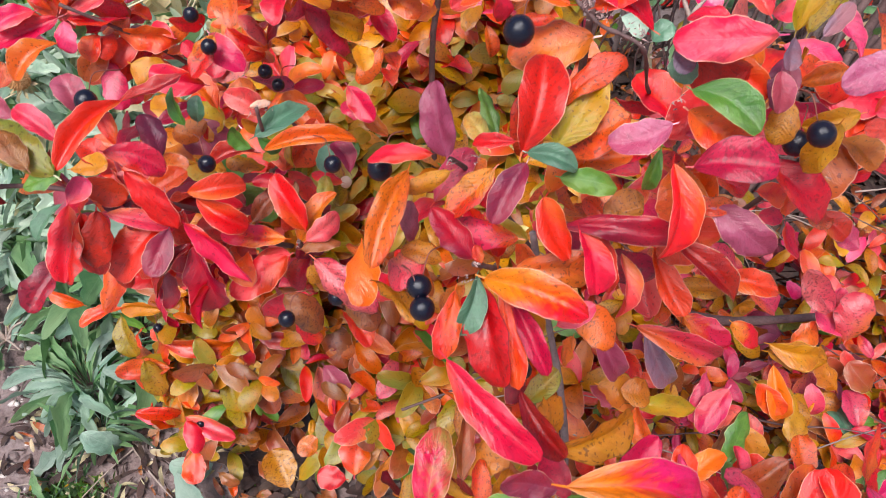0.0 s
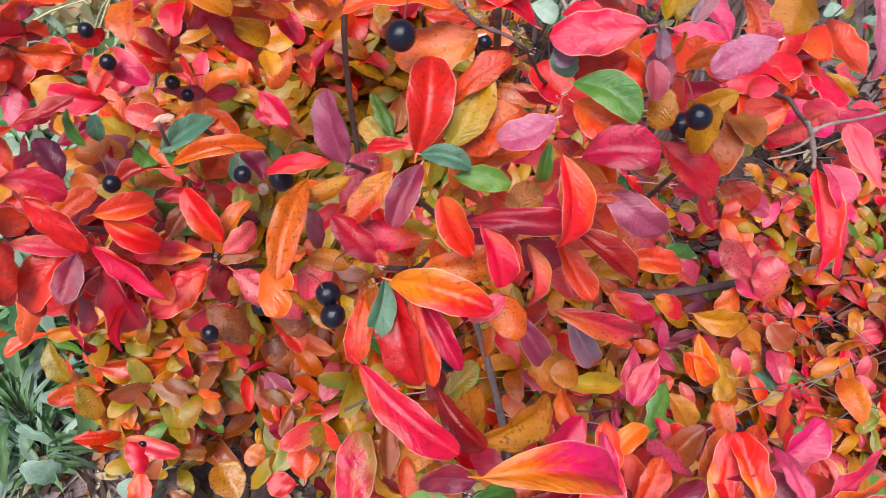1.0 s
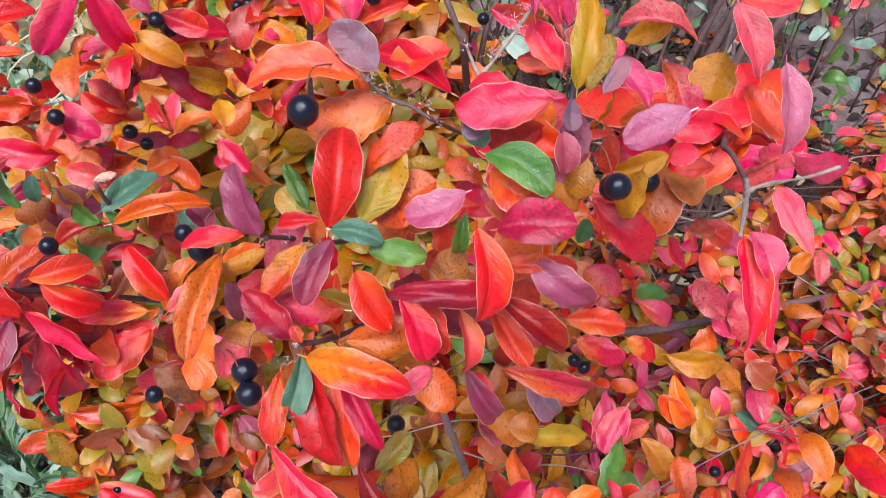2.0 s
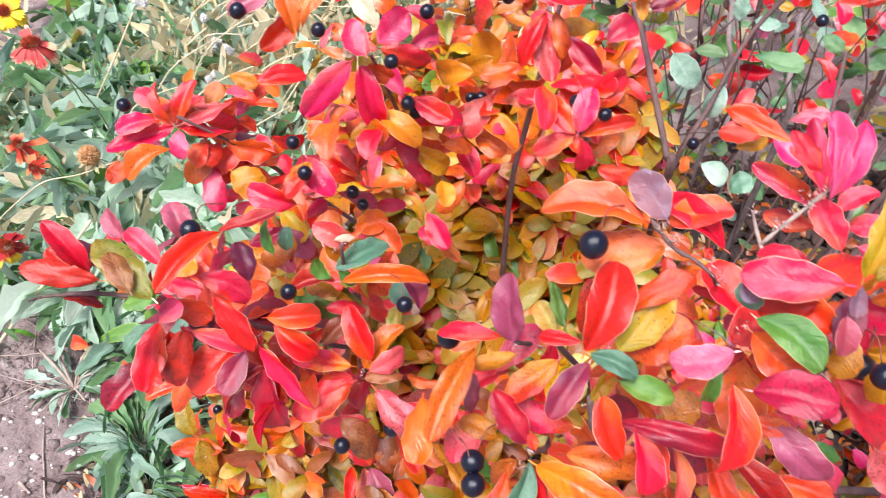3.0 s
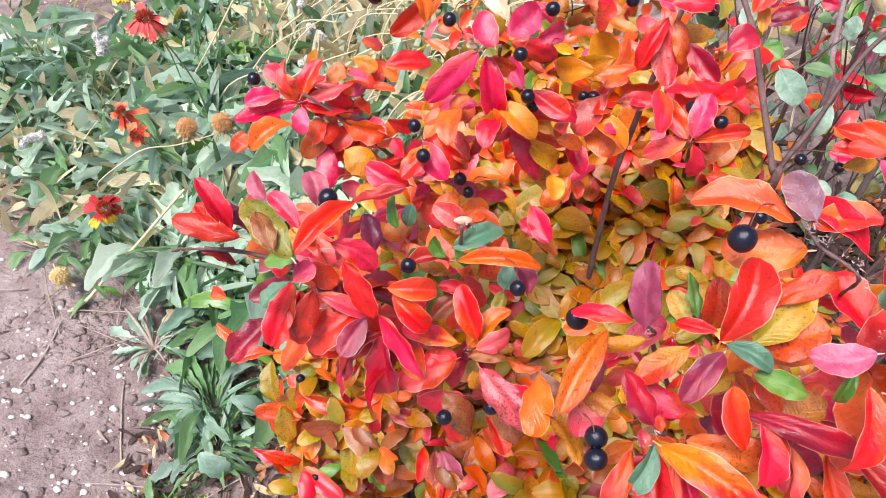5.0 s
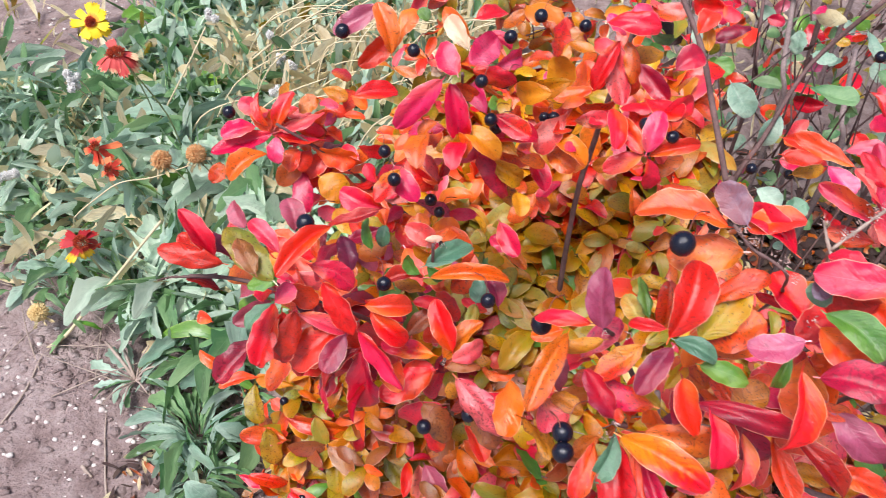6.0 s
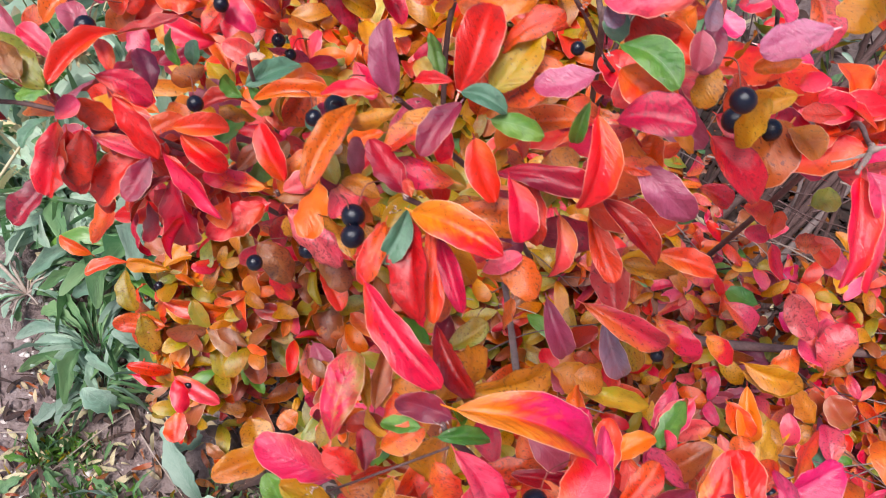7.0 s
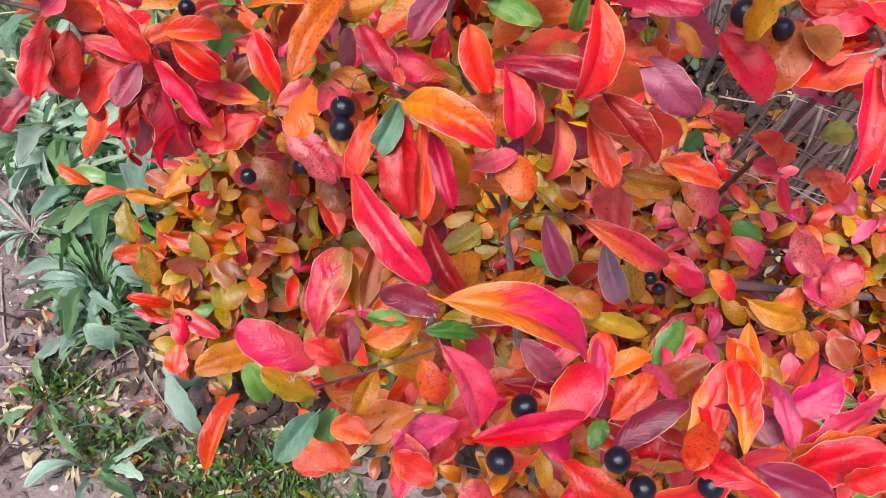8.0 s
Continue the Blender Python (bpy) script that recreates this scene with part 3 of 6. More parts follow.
leaf(S_B, (0.128, 0.201, 0.661), (0.126, 0.197, 0.649), 0.005, "green")
leaf(S_B, (0.132, 0.189, 0.640), (0.117, 0.194, 0.638), 0.007, "maroon")
leaf(S_B, (0.114, 0.196, 0.635), (0.120, 0.183, 0.618), 0.010, "crimson")
leaf(S_B, (0.127, 0.200, 0.614), (0.126, 0.185, 0.600), 0.011, "salmon")
leaf(S_B, (0.136, 0.200, 0.618), (0.147, 0.184, 0.603), 0.009, "red")
leaf(S_B, (0.121, 0.197, 0.627), (0.127, 0.205, 0.639), 0.012, "rust")
leaf(S_B, (0.136, 0.194, 0.646), (0.150, 0.193, 0.647), 0.006, "scarlet")
leaf(S_B, (0.156, 0.215, 0.688), (0.160, 0.231, 0.704), 0.009, "olive")
leaf(S_B, (0.158, 0.213, 0.689), (0.164, 0.222, 0.698), 0.007, "olive")
leaf(S_B, (0.183, 0.216, 0.699), (0.166, 0.224, 0.699), 0.007, "salmon")
leaf(S_B, (0.162, 0.213, 0.688), (0.168, 0.218, 0.694), 0.005, "greymauve")
leaf(S_B, (0.180, 0.203, 0.690), (0.165, 0.201, 0.683), 0.010, "lilac")
leaf(S_B, (0.188, 0.222, 0.709), (0.163, 0.235, 0.709), 0.006, "scarlet")
leaf(S_B, (0.189, 0.222, 0.709), (0.177, 0.236, 0.718), 0.009, "crimson")
leaf(S_B, (0.191, 0.219, 0.707), (0.195, 0.206, 0.696), 0.009, "salmon")
leaf(S_B, (0.191, 0.220, 0.709), (0.202, 0.213, 0.710), 0.008, "red")
leaf(S_B, (0.190, 0.224, 0.705), (0.185, 0.236, 0.717), 0.007, "pink")
leaf(S_B, (0.148, 0.234, 0.696), (0.146, 0.249, 0.712), 0.006, "pink")
leaf(S_B, (0.151, 0.236, 0.696), (0.154, 0.248, 0.710), 0.008, "pink")
leaf(S_B, (0.145, 0.239, 0.700), (0.137, 0.247, 0.706), 0.007, "crimson")
leaf(S_B, (0.127, 0.231, 0.675), (0.108, 0.242, 0.681), 0.009, "red")
leaf(S_B, (0.156, 0.230, 0.681), (0.149, 0.241, 0.688), 0.009, "pink")
leaf(S_B, (0.194, 0.222, 0.690), (0.189, 0.216, 0.681), 0.013, "amber")
leaf(S_B, (0.204, 0.199, 0.682), (0.197, 0.212, 0.688), 0.011, "red")
leaf(S_B, (0.181, 0.226, 0.685), (0.186, 0.214, 0.676), 0.010, "salmon")
leaf(S_B, (0.168, 0.228, 0.686), (0.176, 0.216, 0.679), 0.008, "pink")
leaf(S_B, (0.158, 0.216, 0.679), (0.155, 0.205, 0.671), 0.009, "plum")
leaf(S_B, (0.195, 0.199, 0.706), (0.194, 0.185, 0.693), 0.010, "lilac")
leaf(S_B, (0.141, 0.220, 0.675), (0.154, 0.209, 0.672), 0.009, "crimson")
leaf(S_B, (0.128, 0.213, 0.683), (0.132, 0.209, 0.680), 0.006, "greymauve")
leaf(S_B, (0.180, 0.205, 0.671), (0.187, 0.205, 0.674), 0.008, "red")
# outer sprig
leaf(S_R, (0.198, 0.236, 0.632), (0.186, 0.220, 0.618), 0.021, "rust")
leaf(S_R, (0.176, 0.209, 0.663), (0.173, 0.208, 0.645), 0.009, "amber")
leaf(S_R, (0.196, 0.231, 0.634), (0.204, 0.220, 0.633), 0.012, "rust")
leaf(S_R, (0.200, 0.215, 0.655), (0.191, 0.219, 0.651), 0.007, "red")
leaf(S_R, (0.199, 0.189, 0.657), (0.197, 0.165, 0.640), 0.011, "crimson")
leaf(S_R, (0.200, 0.189, 0.659), (0.204, 0.178, 0.654), 0.010, "pink")
leaf(S_R, (0.205, 0.190, 0.655), (0.205, 0.166, 0.638), 0.008, "pink")
leaf(S_R, (0.218, 0.185, 0.652), (0.212, 0.202, 0.660), 0.008, "salmon")
leaf(S_R, (0.216, 0.197, 0.638), (0.218, 0.203, 0.646), 0.006, "red")
# wide sprig
leaf(S_C, (-0.046, 0.261, 0.617), (-0.060, 0.230, 0.615), 0.010, "red", 1)
leaf(S_C, (-0.051, 0.245, 0.608), (-0.033, 0.247, 0.595), 0.012, "red", -1)
leaf(S_C, (-0.060, 0.228, 0.615), (-0.085, 0.243, 0.626), 0.015, "moss")
leaf(S_C, (-0.066, 0.226, 0.620), (-0.077, 0.237, 0.627), 0.010, "brown")
leaf(S_C, (-0.059, 0.230, 0.614), (-0.071, 0.225, 0.612), 0.009, "green")
leaf(S_C, (-0.061, 0.224, 0.604), (-0.069, 0.213, 0.598), 0.007, "teal")
leaf(S_C, (-0.089, 0.238, 0.607), (-0.114, 0.232, 0.617), 0.011, "red")
leaf(S_C, (-0.095, 0.242, 0.606), (-0.109, 0.247, 0.627), 0.011, "crimson")
leaf(S_C, (-0.101, 0.243, 0.601), (-0.111, 0.244, 0.614), 0.011, "red")
leaf(S_C, (-0.087, 0.216, 0.594), (-0.094, 0.218, 0.595), 0.007, "red")
leaf(S_C, (-0.064, 0.244, 0.614), (-0.080, 0.253, 0.621), 0.009, "pink")
leaf(S_C, (-0.083, 0.253, 0.616), (-0.091, 0.261, 0.623), 0.009, "mauve")
leaf(S_C, (-0.063, 0.260, 0.612), (-0.069, 0.270, 0.621), 0.012, "mauve")
leaf(S_C, (-0.033, 0.274, 0.592), (-0.036, 0.282, 0.605), 0.007, "green")
leaf(S_C, (-0.030, 0.280, 0.588), (-0.029, 0.286, 0.597), 0.008, "teal")
leaf(S_C, (-0.030, 0.281, 0.612), (-0.049, 0.265, 0.613), 0.009, "maroon")
leaf(S_C, (-0.038, 0.258, 0.592), (-0.045, 0.268, 0.604), 0.011, "plum")
leaf(S_C, (-0.029, 0.248, 0.582), (-0.009, 0.257, 0.576), 0.012, "red")
leaf(S_C, (-0.027, 0.249, 0.577), (-0.009, 0.245, 0.563), 0.012, "crimson")
leaf(S_C, (-0.028, 0.235, 0.579), (-0.005, 0.223, 0.557), 0.012, "crimson")
leaf(S_C, (-0.027, 0.233, 0.567), (-0.023, 0.223, 0.536), 0.017, "maroon")
leaf(S_C, (-0.034, 0.233, 0.578), (-0.040, 0.217, 0.569), 0.012, "plum")
leaf(S_C, (-0.029, 0.234, 0.567), (-0.040, 0.214, 0.558), 0.013, "maroon")
leaf(S_C, (-0.038, 0.238, 0.576), (-0.058, 0.222, 0.559), 0.018, "red")
leaf(S_C, (-0.059, 0.227, 0.595), (-0.061, 0.219, 0.567), 0.013, "crimson")
leaf(S_C, (-0.063, 0.229, 0.597), (-0.068, 0.210, 0.575), 0.013, "crimson")
leaf(S_C, (-0.058, 0.237, 0.602), (-0.048, 0.239, 0.588), 0.012, "red")
leaf(S_C, (-0.045, 0.242, 0.601), (-0.031, 0.234, 0.577), 0.012, "red")
leaf(S_C, (-0.055, 0.234, 0.586), (-0.034, 0.237, 0.573), 0.009, "salmon")
leaf(S_C, (-0.061, 0.227, 0.601), (-0.055, 0.235, 0.605), 0.010, "pink")
leaf(S_C, (-0.047, 0.244, 0.587), (-0.031, 0.241, 0.572), 0.010, "crimson")
leaf(S_C, (-0.063, 0.222, 0.587), (-0.069, 0.212, 0.572), 0.015, "red")
leaf(S_C, (-0.055, 0.230, 0.593), (-0.060, 0.218, 0.573), 0.013, "crimson")
# small sprig
leaf(S_D, (0.002, 0.253, 0.545), (-0.023, 0.248, 0.554), 0.011, "flame")
leaf(S_D, (0.003, 0.247, 0.540), (-0.020, 0.230, 0.535), 0.017, "crimson")
leaf(S_D, (0.011, 0.255, 0.549), (-0.001, 0.270, 0.568), 0.013, "crimson")
leaf(S_D, (0.012, 0.250, 0.548), (0.025, 0.262, 0.552), 0.012, "salmon")
leaf(S_D, (0.016, 0.243, 0.544), (0.043, 0.224, 0.533), 0.017, "salmon")
leaf(S_D, (0.010, 0.247, 0.546), (0.026, 0.253, 0.543), 0.008, "brown")
leaf(S_D, (0.001, 0.236, 0.526), (0.016, 0.228, 0.509), 0.016, "brown")
leaf(S_D, (0.012, 0.247, 0.533), (0.015, 0.244, 0.523), 0.010, "amber")
leaf(S_D, (-0.015, 0.265, 0.541), (-0.002, 0.279, 0.547), 0.011, "brown")
leaf(S_D, (0.023, 0.252, 0.502), (0.039, 0.238, 0.492), 0.015, "brown")
# green-leaved sprig
leaf(S_E, (-0.008, 0.279, 0.581), (0.011, 0.299, 0.579), 0.012, "teal")
leaf(S_E, (-0.007, 0.280, 0.580), (0.001, 0.281, 0.571), 0.007, "green")
leaf(S_E, (-0.011, 0.279, 0.574), (-0.018, 0.280, 0.584), 0.009, "green")
leaf(S_E, (-0.005, 0.277, 0.575), (0.033, 0.285, 0.573), 0.010, "scarlet", -1)
leaf(S_E, (-0.009, 0.280, 0.570), (-0.028, 0.272, 0.571), 0.009, "maroon")
leaf(S_E, (0.017, 0.284, 0.553), (0.018, 0.297, 0.558), 0.014, "teal")
leaf(S_E, (0.029, 0.280, 0.558), (0.021, 0.291, 0.565), 0.011, "plum")
leaf(S_E, (-0.007, 0.295, 0.578), (-0.022, 0.296, 0.589), 0.012, "salmon")
leaf(S_E, (-0.030, 0.288, 0.580), (-0.044, 0.282, 0.576), 0.011, "rust")
leaf(S_E, (-0.023, 0.297, 0.582), (-0.013, 0.308, 0.584), 0.011, "rust")
# front sprig
leaf(S_F, (0.103, 0.125, 0.621), (0.142, 0.125, 0.602), 0.015, "blush", -1)
leaf(S_F, (0.094, 0.124, 0.609), (0.083, 0.124, 0.608), 0.006, "green")
leaf(S_F, (0.099, 0.122, 0.609), (0.113, 0.126, 0.603), 0.006, "green")
leaf(S_F, (0.068, 0.123, 0.593), (0.071, 0.146, 0.605), 0.012, "pinkolive")
leaf(S_F, (0.076, 0.137, 0.587), (0.071, 0.149, 0.595), 0.006, "amber")
leaf(S_F, (0.078, 0.137, 0.587), (0.079, 0.154, 0.597), 0.008, "brown")
leaf(S_F, (0.073, 0.109, 0.606), (0.054, 0.111, 0.617), 0.012, "pink")
leaf(S_F, (0.079, 0.112, 0.604), (0.070, 0.113, 0.610), 0.008, "red")
leaf(S_F, (0.081, 0.112, 0.604), (0.079, 0.121, 0.610), 0.006, "maroon")
leaf(S_F, (0.074, 0.103, 0.600), (0.062, 0.102, 0.612), 0.008, "olive")
leaf(S_F, (0.061, 0.101, 0.595), (0.056, 0.107, 0.605), 0.008, "green")
leaf(S_F, (0.076, 0.098, 0.602), (0.069, 0.085, 0.600), 0.008, "teal")
leaf(S_F, (0.079, 0.103, 0.593), (0.075, 0.095, 0.591), 0.009, "green")
leaf(S_F, (0.050, 0.082, 0.591), (0.054, 0.101, 0.598), 0.007, "orange")
leaf(S_F, (0.090, 0.096, 0.597), (0.080, 0.096, 0.601), 0.008, "scarlet")
leaf(S_F, (0.111, 0.111, 0.578), (0.095, 0.098, 0.586), 0.010, "pink")
leaf(S_F, (0.088, 0.113, 0.599), (0.084, 0.102, 0.594), 0.007, "amber")
leaf(S_F, (0.084, 0.119, 0.603), (0.095, 0.125, 0.607), 0.009, "orange")
leaf(S_F, (0.099, 0.120, 0.596), (0.105, 0.112, 0.586), 0.010, "orange")
leaf(S_F, (0.104, 0.120, 0.606), (0.117, 0.107, 0.588), 0.011, "pink", -1)
leaf(S_F, (0.116, 0.106, 0.579), (0.148, 0.121, 0.572), 0.010, "crimson")
leaf(S_F, (0.146, 0.139, 0.549), (0.123, 0.134, 0.557), 0.007, "maroon")
leaf(S_F, (0.156, 0.142, 0.546), (0.156, 0.161, 0.554), 0.012, "red")
leaf(S_F, (0.153, 0.128, 0.555), (0.154, 0.157, 0.555), 0.009, "pink")
leaf(S_F, (0.159, 0.129, 0.555), (0.171, 0.144, 0.561), 0.011, "scarlet")
leaf(S_F, (0.152, 0.116, 0.561), (0.156, 0.126, 0.561), 0.007, "green")
leaf(S_F, (0.159, 0.117, 0.561), (0.179, 0.133, 0.570), 0.011, "plum")
leaf(S_F, (0.182, 0.120, 0.562), (0.191, 0.145, 0.577), 0.013, "flame")
leaf(S_F, (0.195, 0.119, 0.570), (0.192, 0.146, 0.576), 0.010, "flame")
leaf(S_F, (0.188, 0.122, 0.563), (0.187, 0.141, 0.563), 0.010, "crimson")
leaf(S_F, (0.205, 0.117, 0.581), (0.199, 0.138, 0.583), 0.008, "pink")
leaf(S_F, (0.206, 0.117, 0.582), (0.221, 0.129, 0.601), 0.009, "pink")
leaf(S_F, (0.204, 0.116, 0.580), (0.222, 0.122, 0.598), 0.010, "orange")
leaf(S_F, (0.201, 0.110, 0.584), (0.219, 0.114, 0.601), 0.012, "crimson")
leaf(S_F, (0.143, 0.108, 0.568), (0.163, 0.100, 0.570), 0.013, "scarlet")
leaf(S_F, (0.127, 0.146, 0.567), (0.141, 0.140, 0.556), 0.011, "mauve")
leaf(S_F, (0.177, 0.152, 0.533), (0.192, 0.156, 0.553), 0.013, "brown")
leaf(S_F, (0.194, 0.106, 0.583), (0.180, 0.116, 0.572), 0.011, "red")
leaf(S_F, (0.096, 0.095, 0.591), (0.107, 0.092, 0.583), 0.009, "red")
leaf(S_F, (0.105, 0.097, 0.575), (0.094, 0.103, 0.585), 0.007, "salmon")
leaf(S_F, (0.122, 0.103, 0.553), (0.116, 0.093, 0.555), 0.011, "salmon")
leaf(S_F, (0.184, 0.114, 0.564), (0.168, 0.120, 0.554), 0.009, "maroon")
leaf(S_F, (0.192, 0.110, 0.584), (0.207, 0.102, 0.595), 0.010, "plum")
leaf(S_F, (0.208, 0.104, 0.599), (0.215, 0.107, 0.606), 0.010, "red")
# low side sprig
leaf(S_G, (0.146, 0.208, 0.553), (0.182, 0.204, 0.536), 0.013, "salmon")
leaf(S_G, (0.132, 0.213, 0.546), (0.144, 0.200, 0.525), 0.012, "mauve")
leaf(S_G, (0.162, 0.228, 0.514), (0.175, 0.212, 0.492), 0.013, "greymauve")
leaf(S_G, (0.182, 0.255, 0.472), (0.192, 0.240, 0.449), 0.012, "olive")
leaf(S_G, (0.170, 0.268, 0.506), (0.194, 0.274, 0.502), 0.014, "yellow")
leaf(S_G, (0.158, 0.205, 0.485), (0.191, 0.207, 0.476), 0.011, "olive")
leaf(S_G, (0.202, 0.301, 0.501), (0.210, 0.312, 0.505), 0.011, "green")
leaf(S_G, (0.265, 0.300, 0.440), (0.246, 0.303, 0.447), 0.013, "green")
leaf(S_G, (0.212, 0.321, 0.509), (0.231, 0.319, 0.501), 0.013, "red")
leaf(S_G, (0.263, 0.324, 0.475), (0.263, 0.331, 0.488), 0.014, "scarlet")
leaf(S_G, (0.262, 0.323, 0.473), (0.247, 0.323, 0.477), 0.012, "red")
leaf(S_G, (0.265, 0.322, 0.469), (0.277, 0.312, 0.451), 0.013, "red")
leaf(S_G, (0.278, 0.326, 0.470), (0.294, 0.328, 0.469), 0.014, "orange")
leaf(S_G, (0.264, 0.271, 0.411), (0.301, 0.268, 0.404), 0.020, "amber")
leaf(S_G, (0.288, 0.286, 0.395), (0.306, 0.296, 0.398), 0.019, "orange")
leaf(S_G, (0.316, 0.308, 0.392), (0.319, 0.315, 0.414), 0.020, "salmon")
leaf(S_G, (0.256, 0.253, 0.404), (0.273, 0.240, 0.390), 0.016, "scarlet")
leaf(S_G, (0.314, 0.272, 0.354), (0.331, 0.256, 0.344), 0.021, "amber")
leaf(S_G, (0.286, 0.256, 0.376), (0.296, 0.241, 0.365), 0.017, "amber")
leaf(S_G, (0.333, 0.239, 0.350), (0.328, 0.267, 0.345), 0.015, "teal")
leaf(S_G, (0.217, 0.275, 0.436), (0.233, 0.266, 0.425), 0.015, "flame")
leaf(S_G, (0.237, 0.278, 0.433), (0.254, 0.269, 0.421), 0.014, "flame")
leaf(S_G, (0.221, 0.252, 0.421), (0.210, 0.223, 0.418), 0.013, "pink")
leaf(S_G, (0.248, 0.240, 0.396), (0.227, 0.232, 0.391), 0.017, "salmon")
leaf(S_G, (0.179, 0.285, 0.500), (0.186, 0.303, 0.507), 0.015, "salmon")
leaf(S_G, (0.151, 0.205, 0.482), (0.139, 0.210, 0.491), 0.011, "mauve")
# back sprig
leaf(S_J, (-0.010, 0.379, 0.575), (-0.020, 0.385, 0.612), 0.016, "crimson")
leaf(S_J, (-0.023, 0.379, 0.618), (-0.047, 0.367, 0.590), 0.016, "pink")
leaf(S_J, (0.002, 0.385, 0.574), (0.031, 0.403, 0.569), 0.013, "red")
leaf(S_J, (-0.002, 0.384, 0.565), (0.018, 0.381, 0.539), 0.019, "crimson")
leaf(S_J, (-0.013, 0.383, 0.563), (-0.024, 0.376, 0.545), 0.014, "maroon")
leaf(S_J, (-0.054, 0.390, 0.623), (-0.065, 0.404, 0.645), 0.014, "scarlet")
leaf(S_J, (-0.064, 0.404, 0.643), (-0.086, 0.388, 0.632), 0.014, "mauve")
leaf(S_J, (-0.007, 0.375, 0.633), (0.004, 0.393, 0.640), 0.017, "pink")
leaf(S_J, (-0.005, 0.372, 0.632), (0.017, 0.381, 0.621), 0.012, "crimson")
leaf(S_J, (-0.014, 0.376, 0.625), (-0.026, 0.390, 0.634), 0.015, "pink")
leaf(S_J, (0.036, 0.454, 0.621), (0.033, 0.442, 0.601), 0.019, "scarlet")
leaf(S_J, (0.040, 0.445, 0.572), (0.034, 0.449, 0.598), 0.020, "amber")
leaf(S_J, (0.033, 0.443, 0.564), (0.010, 0.437, 0.580), 0.012, "orange")
leaf(S_J, (0.034, 0.443, 0.572), (0.058, 0.443, 0.581), 0.014, "orange")
leaf(S_J, (0.069, 0.457, 0.608), (0.059, 0.441, 0.582), 0.014, "red")
leaf(S_J, (0.067, 0.457, 0.607), (0.077, 0.435, 0.578), 0.017, "salmon")
leaf(S_J, (0.074, 0.458, 0.608), (0.082, 0.444, 0.588), 0.012, "orange")
leaf(S_J, (0.060, 0.458, 0.619), (0.091, 0.454, 0.622), 0.015, "red")
leaf(S_J, (0.091, 0.455, 0.619), (0.074, 0.461, 0.630), 0.017, "pink")
leaf(S_J, (0.083, 0.454, 0.596), (0.104, 0.439, 0.583), 0.015, "maroon")
leaf(S_J, (-0.014, 0.429, 0.628), (0.002, 0.442, 0.626), 0.016, "crimson")
leaf(S_J, (-0.036, 0.403, 0.638), (-0.042, 0.406, 0.643), 0.008, "green")
leaf(S_J, (0.004, 0.400, 0.622), (-0.004, 0.393, 0.622), 0.007, "green")
leaf(S_J, (-0.029, 0.381, 0.535), (-0.045, 0.381, 0.555), 0.015, "scarlet")
leaf(S_J, (-0.041, 0.351, 0.574), (-0.053, 0.338, 0.559), 0.014, "flame")
leaf(S_J, (-0.050, 0.343, 0.550), (-0.075, 0.342, 0.559), 0.016, "red")
leaf(S_J, (0.029, 0.369, 0.506), (0.010, 0.375, 0.507), 0.014, "crimson")
leaf(S_J, (0.015, 0.377, 0.519), (0.030, 0.361, 0.508), 0.015, "crimson")
leaf(S_J, (0.034, 0.391, 0.535), (0.021, 0.377, 0.521), 0.013, "scarlet")
leaf(S_J, (-0.031, 0.380, 0.496), (-0.012, 0.387, 0.498), 0.018, "orange")
leaf(S_J, (-0.034, 0.371, 0.570), (-0.022, 0.370, 0.554), 0.013, "salmon")
leaf(S_J, (-0.033, 0.371, 0.579), (-0.025, 0.375, 0.592), 0.014, "rust")
leaf(S_J, (0.037, 0.418, 0.546), (0.056, 0.410, 0.543), 0.017, "orange")
leaf(S_J, (0.030, 0.411, 0.546), (0.040, 0.394, 0.536), 0.014, "crimson")
# star sprig
leaf(S_N, (0.092, 0.397, 0.574), (0.072, 0.415, 0.585), 0.013, "red")
leaf(S_N, (0.094, 0.396, 0.576), (0.098, 0.411, 0.595), 0.015, "pink")
leaf(S_N, (0.096, 0.409, 0.588), (0.116, 0.427, 0.594), 0.014, "crimson")
leaf(S_N, (0.092, 0.398, 0.571), (0.072, 0.398, 0.556), 0.013, "salmon")
leaf(S_N, (0.095, 0.394, 0.573), (0.100, 0.388, 0.556), 0.015, "crimson")
leaf(S_N, (0.096, 0.399, 0.571), (0.124, 0.408, 0.578), 0.010, "red")
leaf(S_N, (0.134, 0.403, 0.541), (0.109, 0.399, 0.548), 0.013, "orange")
leaf(S_N, (0.106, 0.459, 0.592), (0.121, 0.472, 0.598), 0.018, "maroon")
leaf(S_N, (0.118, 0.495, 0.598), (0.126, 0.509, 0.606), 0.016, "red")
leaf(S_N, (0.136, 0.527, 0.593), (0.146, 0.533, 0.595), 0.016, "red")
leaf(S_N, (0.132, 0.511, 0.586), (0.154, 0.524, 0.591), 0.012, "maroon")
leaf(S_N, (0.197, 0.496, 0.512), (0.223, 0.496, 0.510), 0.017, "crimson")
leaf(S_N, (0.197, 0.506, 0.519), (0.226, 0.500, 0.515), 0.017, "red")
